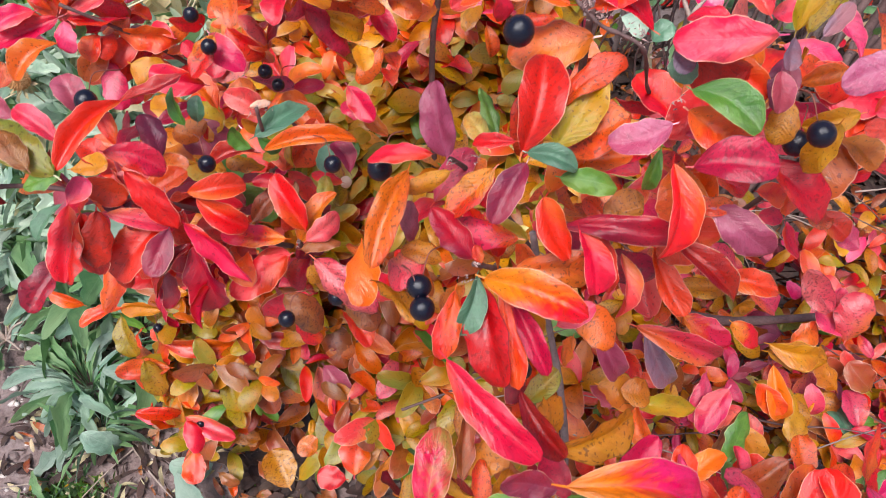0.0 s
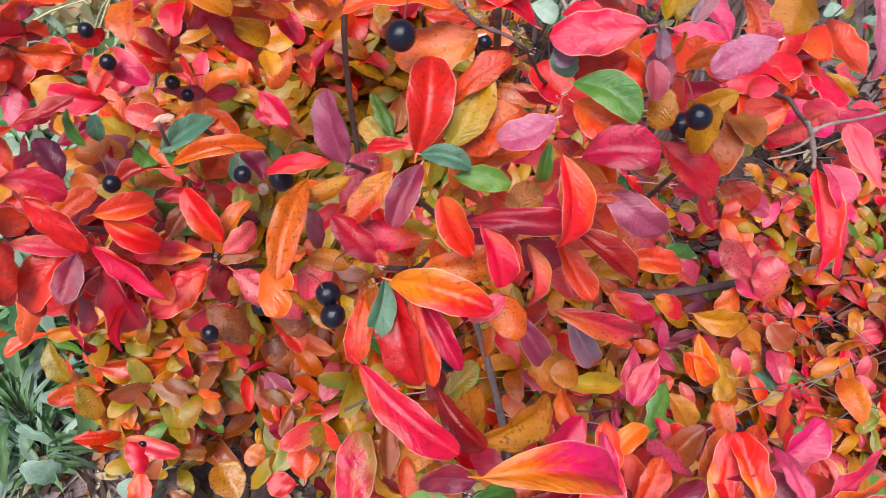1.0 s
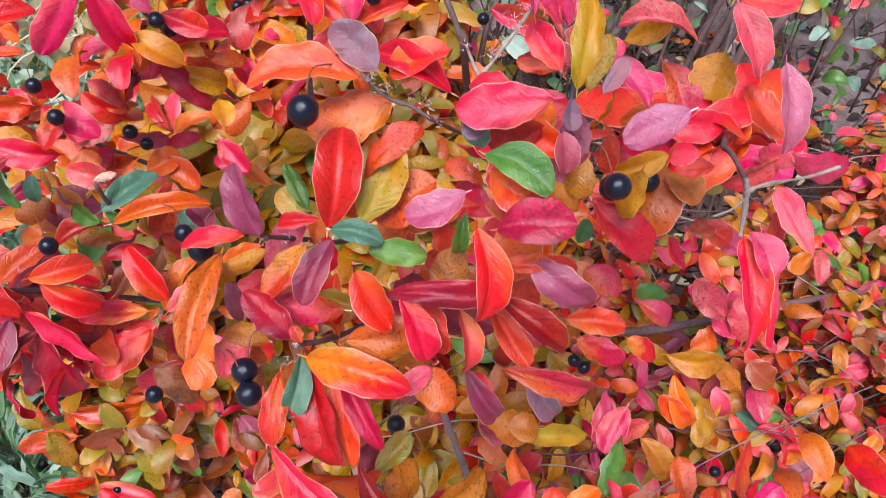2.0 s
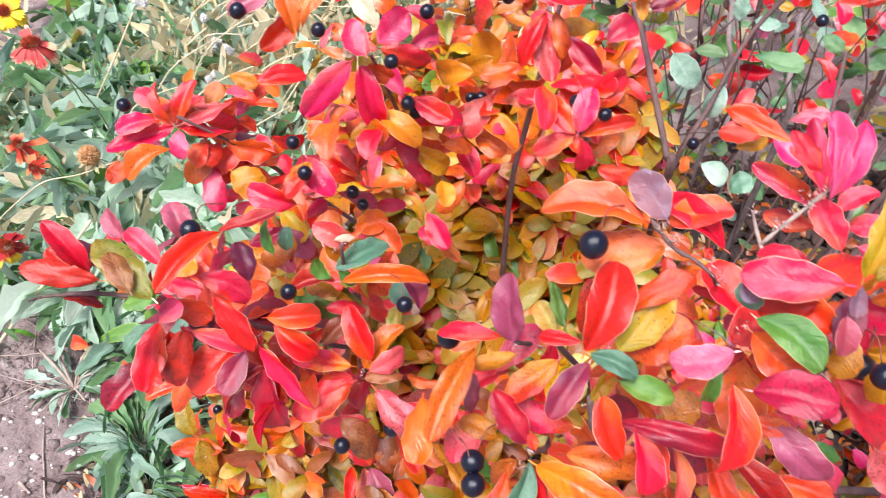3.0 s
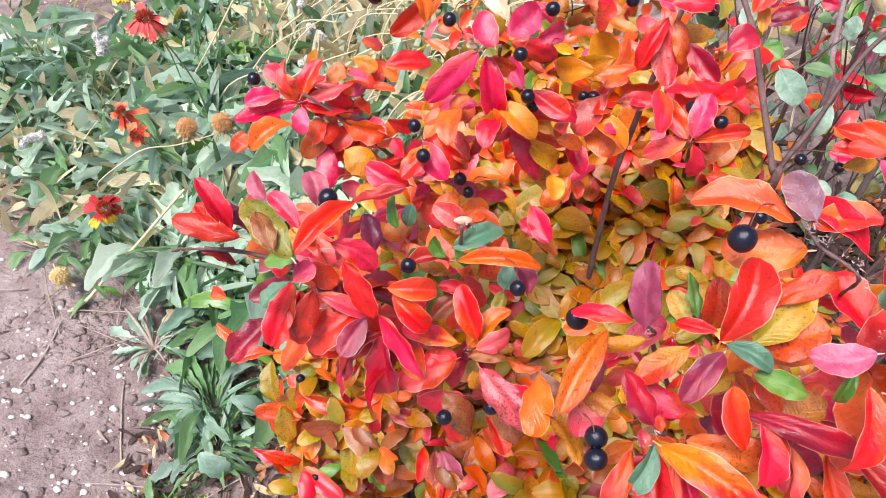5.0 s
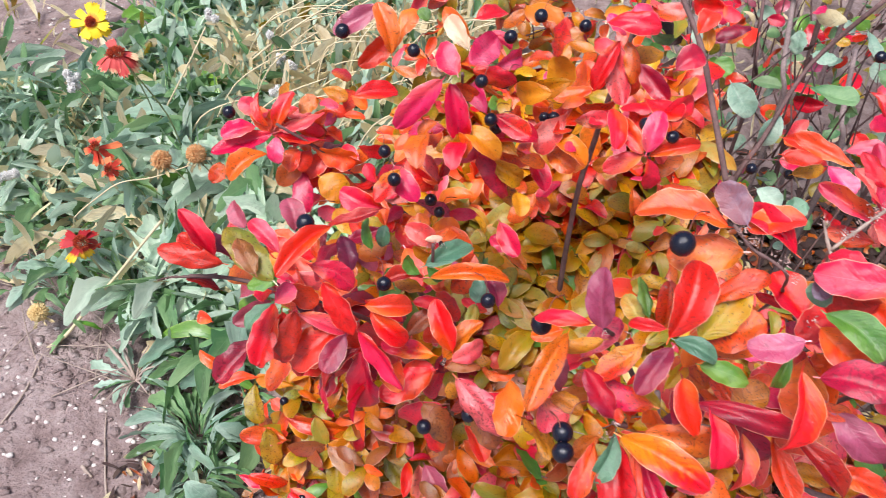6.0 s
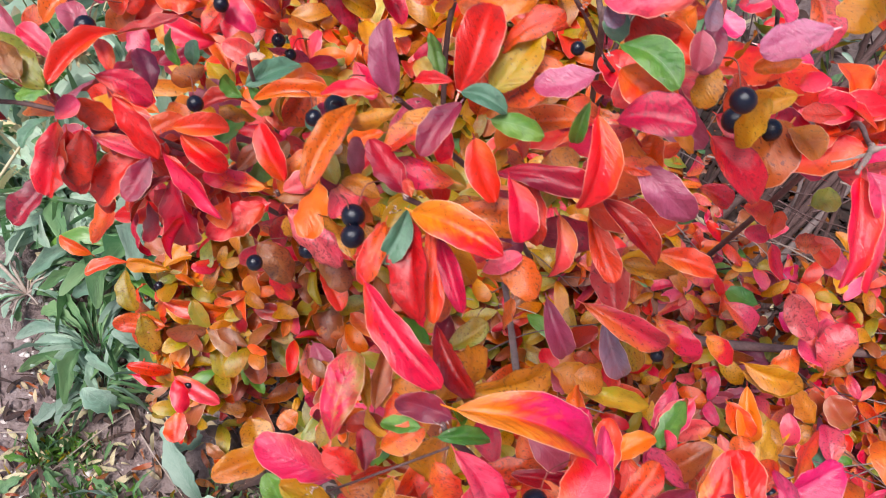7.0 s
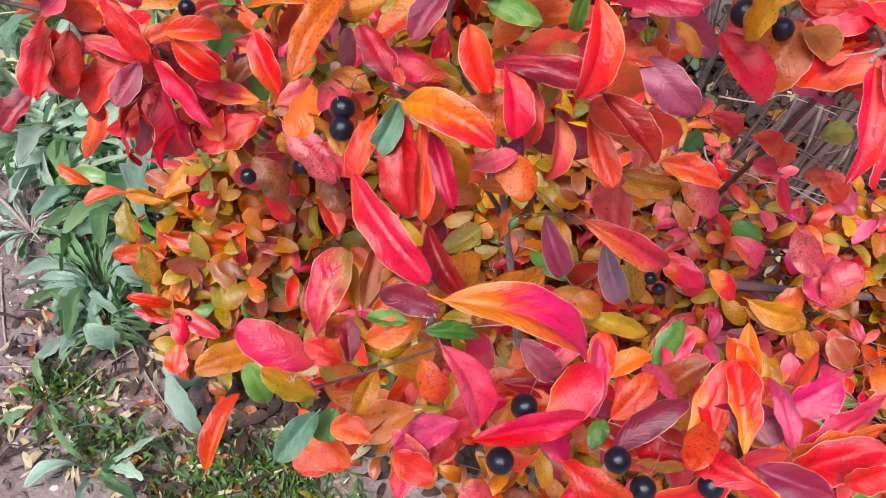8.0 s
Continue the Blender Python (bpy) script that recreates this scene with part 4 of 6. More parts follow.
# far sprig
leaf(S_K, (-0.135, 0.386, 0.556), (-0.166, 0.362, 0.554), 0.015, "crimson")
leaf(S_K, (-0.144, 0.383, 0.562), (-0.161, 0.370, 0.562), 0.013, "pink")
leaf(S_K, (-0.134, 0.390, 0.558), (-0.126, 0.408, 0.574), 0.013, "red")
leaf(S_K, (-0.131, 0.390, 0.556), (-0.107, 0.408, 0.561), 0.014, "salmon")
leaf(S_K, (-0.131, 0.387, 0.554), (-0.103, 0.398, 0.547), 0.015, "crimson")
leaf(S_K, (-0.131, 0.383, 0.556), (-0.128, 0.373, 0.543), 0.013, "pink")
leaf(S_K, (-0.137, 0.388, 0.559), (-0.145, 0.399, 0.577), 0.011, "red")
leaf(S_K, (-0.135, 0.374, 0.549), (-0.153, 0.353, 0.542), 0.015, "scarlet")
leaf(S_K, (-0.111, 0.395, 0.540), (-0.085, 0.400, 0.531), 0.017, "orange")
leaf(S_K, (-0.107, 0.386, 0.525), (-0.089, 0.382, 0.512), 0.022, "amber")
leaf(S_K, (-0.125, 0.379, 0.532), (-0.121, 0.391, 0.541), 0.016, "orange")
leaf(S_K, (-0.144, 0.392, 0.565), (-0.156, 0.392, 0.574), 0.013, "salmon")
leaf(S_K, (-0.161, 0.362, 0.534), (-0.170, 0.361, 0.540), 0.016, "orange")
leaf(S_K, (-0.125, 0.409, 0.557), (-0.116, 0.419, 0.564), 0.013, "rust")
# low sprig
leaf(S_J, (-0.013, 0.393, 0.631), (-0.026, 0.407, 0.640), 0.012, "cream")
leaf(S_J, (-0.011, 0.393, 0.630), (-0.019, 0.400, 0.635), 0.008, "cream")
leaf(S_E, (-0.011, 0.291, 0.586), (-0.003, 0.295, 0.585), 0.004, "cream")
leaf(S_L, (-0.144, 0.348, 0.314), (-0.174, 0.343, 0.325), 0.013, "amber")
leaf(S_L, (-0.173, 0.343, 0.325), (-0.199, 0.326, 0.327), 0.013, "scarlet")
leaf(S_L, (-0.197, 0.340, 0.334), (-0.219, 0.344, 0.348), 0.012, "scarlet")
leaf(S_L, (-0.175, 0.340, 0.318), (-0.164, 0.316, 0.298), 0.019, "olive")
leaf(S_L, (-0.089, 0.334, 0.283), (-0.144, 0.326, 0.302), 0.020, "orange")
leaf(S_L, (-0.082, 0.329, 0.291), (-0.114, 0.304, 0.275), 0.021, "amber")
leaf(S_L, (-0.083, 0.332, 0.286), (-0.094, 0.308, 0.278), 0.020, "brown")
leaf(S_L, (-0.141, 0.312, 0.288), (-0.176, 0.302, 0.300), 0.018, "orange")
leaf(S_L, (-0.156, 0.311, 0.301), (-0.148, 0.295, 0.273), 0.020, "olive")
leaf(S_L, (-0.127, 0.311, 0.273), (-0.134, 0.293, 0.255), 0.017, "rust")
leaf(S_L, (-0.136, 0.290, 0.254), (-0.165, 0.281, 0.272), 0.012, "scarlet")
leaf(S_L, (-0.131, 0.283, 0.254), (-0.120, 0.261, 0.243), 0.017, "red")
leaf(S_L, (-0.133, 0.287, 0.251), (-0.094, 0.274, 0.241), 0.017, "salmon")
leaf(S_L, (-0.124, 0.263, 0.240), (-0.121, 0.239, 0.235), 0.021, "red")
leaf(S_L, (-0.120, 0.337, 0.296), (-0.086, 0.361, 0.295), 0.022, "olive")
leaf(S_L, (-0.073, 0.321, 0.274), (-0.062, 0.289, 0.256), 0.021, "brown")
leaf(S_L, (-0.101, 0.316, 0.272), (-0.090, 0.290, 0.254), 0.020, "olive")
leaf(S_L, (-0.059, 0.327, 0.272), (-0.031, 0.309, 0.256), 0.024, "moss")
leaf(S_L, (-0.025, 0.354, 0.299), (-0.007, 0.319, 0.277), 0.027, "brown")
leaf(S_L, (-0.023, 0.319, 0.281), (-0.002, 0.300, 0.267), 0.023, "mauve")
leaf(S_L, (-0.029, 0.322, 0.273), (-0.015, 0.279, 0.249), 0.022, "salmon")
leaf(S_L, (0.002, 0.326, 0.257), (0.019, 0.301, 0.242), 0.018, "amber")
leaf(S_L, (0.015, 0.305, 0.267), (0.058, 0.328, 0.274), 0.027, "rust")
leaf(S_L, (0.053, 0.317, 0.268), (0.040, 0.275, 0.251), 0.022, "olive")
leaf(S_L, (0.003, 0.246, 0.243), (0.004, 0.278, 0.257), 0.028, "red")
leaf(S_L, (-0.004, 0.244, 0.238), (-0.026, 0.246, 0.241), 0.021, "red")
leaf(S_L, (-0.047, 0.238, 0.236), (-0.063, 0.262, 0.249), 0.029, "amber")
leaf(S_L, (-0.030, 0.266, 0.235), (-0.043, 0.273, 0.241), 0.021, "orange")
leaf(S_L, (0.045, 0.367, 0.296), (0.013, 0.345, 0.287), 0.027, "moss")
leaf(S_L, (-0.080, 0.345, 0.292), (-0.050, 0.358, 0.290), 0.021, "salmon")
leaf(S_L, (0.003, 0.313, 0.239), (-0.008, 0.296, 0.233), 0.024, "teal")
leaf(S_L, (-0.068, 0.346, 0.283), (-0.107, 0.349, 0.296), 0.021, "moss")
leaf(S_L, (-0.124, 0.322, 0.279), (-0.142, 0.332, 0.298), 0.019, "amber")
leaf(S_L, (0.030, 0.348, 0.263), (0.008, 0.330, 0.258), 0.019, "olive")
leaf(S_G, (0.202, 0.269, 0.455), (0.227, 0.257, 0.445), 0.017, "flame")
leaf(S_G, (0.263, 0.273, 0.417), (0.293, 0.269, 0.412), 0.017, "amber")
leaf(S_G, (0.283, 0.231, 0.370), (0.298, 0.261, 0.372), 0.021, "amber")
leaf(S_G, (0.268, 0.265, 0.405), (0.277, 0.242, 0.379), 0.016, "scarlet")
leaf(S_G, (0.306, 0.306, 0.407), (0.318, 0.287, 0.404), 0.021, "salmon")
leaf(S_G, (0.318, 0.284, 0.402), (0.324, 0.303, 0.427), 0.024, "salmon")
leaf(S_G, (0.284, 0.308, 0.444), (0.302, 0.291, 0.425), 0.020, "salmon")
leaf(S_G, (0.246, 0.296, 0.443), (0.264, 0.286, 0.432), 0.017, "salmon")
leaf(S_G, (0.206, 0.293, 0.486), (0.227, 0.285, 0.475), 0.019, "salmon")
leaf(S_G, (0.177, 0.288, 0.492), (0.173, 0.250, 0.486), 0.023, "salmon")
leaf(S_G, (0.226, 0.236, 0.434), (0.210, 0.216, 0.422), 0.017, "pink")
leaf(S_G, (0.325, 0.269, 0.363), (0.309, 0.283, 0.376), 0.019, "rust")
leaf(S_G, (0.348, 0.270, 0.362), (0.332, 0.283, 0.375), 0.021, "brown")
leaf(S_G, (0.240, 0.230, 0.399), (0.254, 0.213, 0.384), 0.017, "amber")
leaf(S_G, (0.335, 0.245, 0.358), (0.334, 0.270, 0.361), 0.019, "salmon")
leaf(S_G, (0.284, 0.331, 0.467), (0.304, 0.321, 0.459), 0.017, "red")
leaf(S_G, (0.313, 0.318, 0.452), (0.298, 0.327, 0.462), 0.017, "pink")
leaf(S_G, (0.287, 0.348, 0.478), (0.301, 0.350, 0.485), 0.019, "moss")
leaf(S_G, (0.242, 0.328, 0.491), (0.259, 0.326, 0.488), 0.017, "scarlet")
leaf(S_G, (0.152, 0.208, 0.494), (0.166, 0.207, 0.490), 0.016, "rust")
leaf(S_G, (0.143, 0.212, 0.490), (0.163, 0.207, 0.482), 0.018, "amber")
berry(S_B, (0.0895, 0.2175, 0.6847))
berry(S_A, (0.0647, 0.1796, 0.6254))
berry(S_A, (0.0657, 0.1734, 0.6236))
berry(S_C, (-0.0236, 0.2614, 0.5835))
berry(S_C, (-0.0559, 0.2576, 0.6204))
berry(S_E, (0.0254, 0.2659, 0.5792))
berry(S_B, (0.0517, 0.2160, 0.6341))
berry(S_D, (0.0050, 0.2204, 0.5323))
berry(S_D, (0.0239, 0.2352, 0.5260))
berry(S_J, (-0.0418, 0.3430, 0.5737))
berry(S_J, (-0.0502, 0.3546, 0.5829))
berry(S_J, (-0.0302, 0.3796, 0.5265))
berry(S_J, (-0.0250, 0.3804, 0.5159))
berry(S_J, (-0.0417, 0.3914, 0.6259))
berry(S_J, (-0.0804, 0.3874, 0.6349))
berry(S_J, (0.0008, 0.3663, 0.6296))
berry(S_J, (0.0098, 0.3879, 0.6161))
berry(S_J, (0.0064, 0.4285, 0.6190))
berry(S_J, (0.0218, 0.4399, 0.6279))
berry(S_J, (0.0474, 0.4554, 0.6161))
berry(S_J, (0.0047, 0.3815, 0.5943))
berry(S_J, (0.0071, 0.3887, 0.5836))
berry(S_J, (0.0313, 0.4353, 0.5606))
berry(S_J, (0.0369, 0.4363, 0.5607))
berry(S_J, (-0.0182, 0.3783, 0.5672))
berry(S_N, (0.1063, 0.4013, 0.5850))
berry(S_N, (0.0910, 0.4074, 0.5869))
berry(S_N, (0.1736, 0.4688, 0.5172))
berry(S_N, (0.2089, 0.4993, 0.4923))
berry(S_N, (0.2430, 0.5332, 0.5746))
berry(S_K, (-0.1595, 0.3830, 0.5705))
berry(S_R, (0.1660, 0.1995, 0.6687))
berry(S_R, (0.1893, 0.2287, 0.6345))
berry(S_R, (0.1730, 0.2172, 0.6466))
berry(S_F, (0.1246, 0.1042, 0.5710))
berry(S_F, (0.1297, 0.1210, 0.5722))
berry(S_F, (0.1598, 0.1129, 0.5631))
berry(S_F, (0.1663, 0.1043, 0.5675))
berry(S_F, (0.1831, 0.1058, 0.5752))
berry(S_G, (0.2039, 0.2683, 0.4300))
berry(S_G, (0.2109, 0.2680, 0.4207))
berry(S_G, (0.1028, 0.1951, 0.5394))
berry(S_G, (0.3524, 0.2865, 0.3449))
berry(S_G, (0.2875, 0.2146, 0.3729))
berry(S_L, (-0.0801, 0.3027, 0.2693))
berry(S_L, (-0.1227, 0.2841, 0.2445))
berry(S_L, (-0.1483, 0.3350, 0.3093))
berry(S_G, (0.1395, 0.3781, 0.5451))
berry(S_E, (0.0204, 0.3073, 0.5188), 0.0030, PALE_FRUIT, "small cream-coloured unripe berry")
leaf(S_L, (-0.172, 0.306, 0.120), (-0.165, 0.282, 0.109), 0.021, "red")
leaf(S_L, (-0.027, 0.365, 0.140), (-0.021, 0.338, 0.127), 0.020, "green")
leaf(S_L, (-0.224, 0.332, 0.140), (-0.188, 0.339, 0.128), 0.015, "red")
leaf(S_L, (-0.191, 0.330, 0.100), (-0.207, 0.309, 0.098), 0.016, "moss")
leaf(S_L, (-0.169, 0.355, 0.160), (-0.168, 0.340, 0.153), 0.014, "rust")
leaf(S_L, (-0.146, 0.335, 0.120), (-0.131, 0.319, 0.109), 0.015, "maroon")
leaf(S_L, (-0.097, 0.320, 0.120), (-0.082, 0.293, 0.106), 0.020, "rust")
leaf(S_L, (-0.035, 0.300, 0.140), (-0.029, 0.321, 0.147), 0.017, "amber")
leaf(S_L, (-0.074, 0.330, 0.120), (-0.064, 0.312, 0.111), 0.017, "brown")
leaf(S_L, (-0.020, 0.289, 0.160), (-0.010, 0.315, 0.169), 0.019, "red")
leaf(S_L, (-0.114, 0.309, 0.080), (-0.096, 0.298, 0.072), 0.015, "brown")
leaf(S_L, (-0.155, 0.300, 0.070), (-0.135, 0.292, 0.061), 0.015, "brown")
leaf(S_R, (0.167, 0.272, 0.659), (0.154, 0.284, 0.671), 0.008, "salmon")
leaf(S_R, (0.167, 0.273, 0.660), (0.159, 0.289, 0.680), 0.007, "pink")
leaf(S_R, (0.169, 0.273, 0.661), (0.170, 0.285, 0.681), 0.008, "pink")
leaf(S_R, (0.170, 0.278, 0.651), (0.147, 0.290, 0.657), 0.008, "salmon")
leaf(S_R, (0.173, 0.330, 0.637), (0.148, 0.341, 0.642), 0.009, "red")
leaf(S_R, (0.162, 0.333, 0.636), (0.146, 0.336, 0.633), 0.008, "red")
leaf(S_R, (0.171, 0.270, 0.659), (0.181, 0.271, 0.667), 0.008, "pink")
leaf(S_R, (0.173, 0.281, 0.639), (0.156, 0.285, 0.638), 0.009, "scarlet")
leaf(S_R, (0.179, 0.273, 0.649), (0.189, 0.271, 0.653), 0.009, "pink")


# ---- inner and lower foliage ----
def canopy(x, y):
    """Height of the inner crown over the plan."""
    h = 0.30 + 0.55 * max(0.0, y - 0.28) if x < 0.16 else 0.36 + 0.12 * max(0.0, y - 0.3)
    h = min(h, 0.52)
    h += 0.03 * noise.noise(Vector((x * 9, y * 9, 1.5)))
    h -= 0.7 * max(0.0, -0.10 - x) + 0.6 * max(0.0, 0.24 - y) * (x < 0.1)
    return h


def inside(x, y):
    left = -0.17 + 0.03 * noise.noise(Vector((y * 8, 3, 0))) + (0.10 * max(0.0, y - 0.5) / 0.3)
    front = 0.30 - 0.15 * min(1, max(0.0, x + 0.02) / 0.2)
    hollow = ((x - 0.39) / 0.18) ** 2 + ((y - 0.62) / 0.20) ** 2 < 1
    behind = x > 0.08 and y > 0.62 + 0.1 * (x < 0.15)
    right = 0.86 + 0.12 * noise.noise(Vector((y * 7, 5, 0))) - 1.6 * (y - 0.42) ** 2
    front += 0.05 * noise.noise(Vector((x * 8, 9, 0))) * (x > 0.5) + 0.5 * max(0.0, x - 0.62)
    return left < x < right and y > front and not hollow and not behind


LOW_LEFT = {"amber": 3.2, "orange": 2, "rust": 4.5, "brown": 5, "olive": 5.5, "moss": 3.5, "scarlet": 1.8, "salmon": 2, "green": 1, "yellow": 0.8, "red": 0.8, "maroon": 0.5}
BACK = {"olive": 5, "amber": 4.5, "moss": 4, "orange": 1.6, "yellow": 2.5, "pale": 2, "rust": 1.2, "scarlet": 0.7, "salmon": 1.2, "red": 0.4, "green": 1}
DEEP = {"orange": 5, "amber": 5, "scarlet": 2.5, "red": 1.5, "salmon": 2, "yellow": 2, "olive": 2.5, "moss": 1.5, "rust": 1.5, "pale": 1, "green": 0.6}
RIGHT = {"salmon": 5, "red": 2.2, "scarlet": 2.2, "orange": 3, "amber": 5, "yellow": 1, "pink": 1.2, "rust": 3, "green": 1, "moss": 2, "brown": 4, "mauve": 1.5, "olive": 2}


def tone(x, y):
    if x > 0.17:
        return RIGHT
    return DEEP if y > 0.49 else BACK if y > 0.40 else LOW_LEFT


def random_leaf(p, size):
    a = rng.uniform(0, 2 * math.pi)
    d = Vector((math.cos(a), math.sin(a), rng.uniform(-0.7, 0.35))).normalized()
    length = size * rng.uniform(0.7, 1.25)
    return p, p + d * length, length * rng.uniform(0.46, 0.6)


def fill_shrub():
    """Short shoots, each with a whorl of leaves at its end."""
    heap = Heap()
    shoots, joints, total = [], [], 0
    own = 0
    for k in range(4300):
        x, y = rng.uniform(-0.22, 0.95), rng.uniform(0.05, 0.85)
        if k > 3050:
            x, y = rng.uniform(0.15, 0.62), rng.uniform(0.12, 0.52)

        elif k > 2600:
            x, y = rng.uniform(-0.18, 0.16), rng.uniform(0.26, 0.46)
        elif k > 1950:
            x, y = rng.uniform(-0.06, 0.24), rng.uniform(0.36, 0.64)
        if not inside(x, y):
            continue
        h = canopy(x, y)
        z = h - abs(rng.gauss(0, 0.09))
        if z < 0.05:
            continue
        node = Vector((x, y, z))
        axis = Vector((rng.gauss(0, 0.35), -0.25 + rng.gauss(0, 0.35), 0.9)).normalized()
        side = axis.orthogonal().normalized()
        size = (0.021 if x > 0.17 else 0.033 if y > 0.4 else 0.029) * rng.uniform(0.75, 1.2)
        palette = tone(x, y)
        lead = pick(palette)
        spin = rng.uniform(0, 6.28)
        count = rng.randint(3, 6)
        foot = node - axis * 0.05 + Vector((rng.gauss(0, 0.01), 0.02, 0))
        pts, faces = tube((node, (node + foot) / 2 + Vector((0.003, 0, 0)), foot), 0.0006, 0.0011, 4)
        shoots += pts
        joints += [tuple(i + total for i in fc) for fc in faces]
        total += len(pts)
        for j in range(count):
            a = spin + j * 6.283 / count + rng.gauss(0, 0.25)
            d = (Matrix.Rotation(a, 3, axis) @ side) + axis * rng.uniform(-0.35, 0.7)
            d = (d + Vector((0, 0, -0.15))).normalized()
            length = size * rng.uniform(0.7, 1.2)
            b = node - axis * rng.uniform(0.0, 0.012)
            m = blade_pose(b, b + d * length, length * rng.uniform(0.36, 0.52), 0.35, axis + UPWARD * 0.5)
            colour = lead if rng.random() < 0.4 else pick(palette)
            if own < 320 and -0.2 < x < 0.45 and y < 0.5 and z > h - 0.04:
                ob = part("leaf", rng.choice(SMALL), S_L if x < 0.17 else S_G, "", LEAF[colour])
                ob.matrix_basis = m
                own += 1
            else:
                heap.put(colour, m, rng.choice(SIMPLE))
    heap.build("foliage", shrub, "dense inner leaves in amber, olive and red")
    tagged(part("twiggy_growth", mesh_of("twiggy_growth", shoots, joints, None, (BARK,)), shrub, "thin brown leafy shoots"), kind="stuff")


def bud(branch, at, n=8):
    """A tuft of thin pale scales at the end of a shoot."""
    pts, faces = [], []
    for k in range(n):
        p = Vector(at) + Vector([rng.gauss(0, 0.0008) for _ in range(3)])
        d = Vector((rng.gauss(0, 0.7), rng.gauss(-0.3, 0.7), rng.uniform(0.2, 1.0))).normalized()
        side = d.orthogonal().normalized() * rng.uniform(0.0001, 0.00025)
        up = d.cross(side)
        l = rng.uniform(0.0008, 0.0022)
        m = len(pts)
        pts += [p - side, p - up, p + side, p + up, p + d * l * 0.6 + side * 0.7, p + d * l + up * rng.uniform(-3, 3)]
        faces += [(m, m + 1, m + 4), (m + 1, m + 2, m + 4), (m + 2, m + 3, m + 4), (m + 3, m, m + 4), (m, m + 4, m + 5), (m + 3, m + 5, m + 4)]
    part("bud", mesh_of("bud", pts, faces, None, (BUD,)), branch)


for branch, at in ((S_A, (0.081, 0.18, 0.637)), (S_A, (0.078, 0.177, 0.634)), (S_B, (0.073, 0.207, 0.648)), (S_B, (0.08, 0.204, 0.652)), (S_B, (0.13, 0.206, 0.673)),
                   (S_C, (-0.03, 0.24, 0.58)), (S_C, (-0.06, 0.24, 0.6)), (S_D, (0.008, 0.249, 0.546)), (S_E, (-0.003, 0.279, 0.598)), (S_E, (0.001, 0.277, 0.599)), (S_E, (-0.006, 0.278, 0.596)), (S_B, (0.110, 0.220, 0.687)), (S_B, (0.107, 0.223, 0.688)), (S_B, (0.131, 0.233, 0.689)), (S_B, (0.138, 0.229, 0.688)), (S_B, (0.121, 0.212, 0.684)), (S_B, (0.144, 0.233, 0.693)), (S_C, (-0.119, 0.236, 0.592)), (S_F, (0.1, 0.123, 0.614)), (S_F, (0.07, 0.103, 0.61)), (S_N, (0.09, 0.398, 0.585))):
    bud(branch, at)
for k in range(16):
    p = Vector((0.106, 0.224, 0.687)).lerp(Vector((0.121, 0.215, 0.683)), rng.random()) if k < 8 else Vector((0.135, 0.229, 0.682)).lerp(Vector((0.148, 0.236, 0.698)), rng.random())
    bud(S_B, p + Vector((rng.gauss(0, 0.0012), 0.0, 0.001)), rng.randint(4, 7))


def second_row():
    """Further leaves of each sprig, a little below the outer ones."""
    mates = {"flame": ("orange", "scarlet"), "green": ("moss", "olive"), "teal": ("moss", "rust"), "greymauve": ("salmon", "scarlet"), "plum": ("maroon", "red"), "mauve": ("red", "salmon"),
             "pale": ("amber", "orange"), "pinkolive": ("rust", "red"), "yellow": ("amber", "orange")}
    for branch, base, tip, width, colour in list(GROWN):
        if branch in (S_G, S_R, S_K) or (branch is S_B and tip.y > 0.224) or (branch is S_F and base.y < 0.1) or (tip - base).length < 0.011 or rng.random() < 0.15:
            continue
        size = min(0.028, max(0.014, (tip - base).length * rng.uniform(0.75, 1.05)))
        p = base.lerp(tip, rng.uniform(0.0, 0.5)) - UPWARD * (rng.uniform(0.032, 0.06) if branch is S_B else rng.uniform(0.014, 0.04)) + Vector((rng.gauss(0, 0.008), rng.gauss(0, 0.008), 0))
        d = (tip - base).normalized() + Vector((rng.gauss(0, 0.7), rng.gauss(0, 0.7), rng.gauss(0, 0.4)))
        c = rng.choice(mates.get(colour, (colour, colour, "scarlet", "orange", "amber", "amber")))
        if branch is S_C:
            c = rng.choice(("crimson", "maroon", "red", "plum", "maroon"))
        ob = part("leaf", rng.choice(BLADES), branch, "", LEAF[c])
        ob.matrix_basis = blade_pose(p, p + d.normalized() * size, size * (rng.uniform(0.34, 0.42) if branch is S_C else rng.uniform(0.42, 0.52)), 0.4)


def sprig_mass(branch, a, b, n, spread, palette, size):
    """Loose leaves along a sprig, below its outer leaves."""
    for k in range(n):
        p = Vector(a).lerp(Vector(b), rng.random()) + Vector([rng.gauss(0, spread) for _ in range(3)]) - UPWARD * (0.010 + abs(rng.gauss(0, 0.02)))
        base, tip, w = random_leaf(p, size)
        ob = part("leaf", rng.choice(SMALL), branch, "", LEAF[pick(palette)])
        ob.matrix_basis = blade_pose(base, tip, w, 0.45)


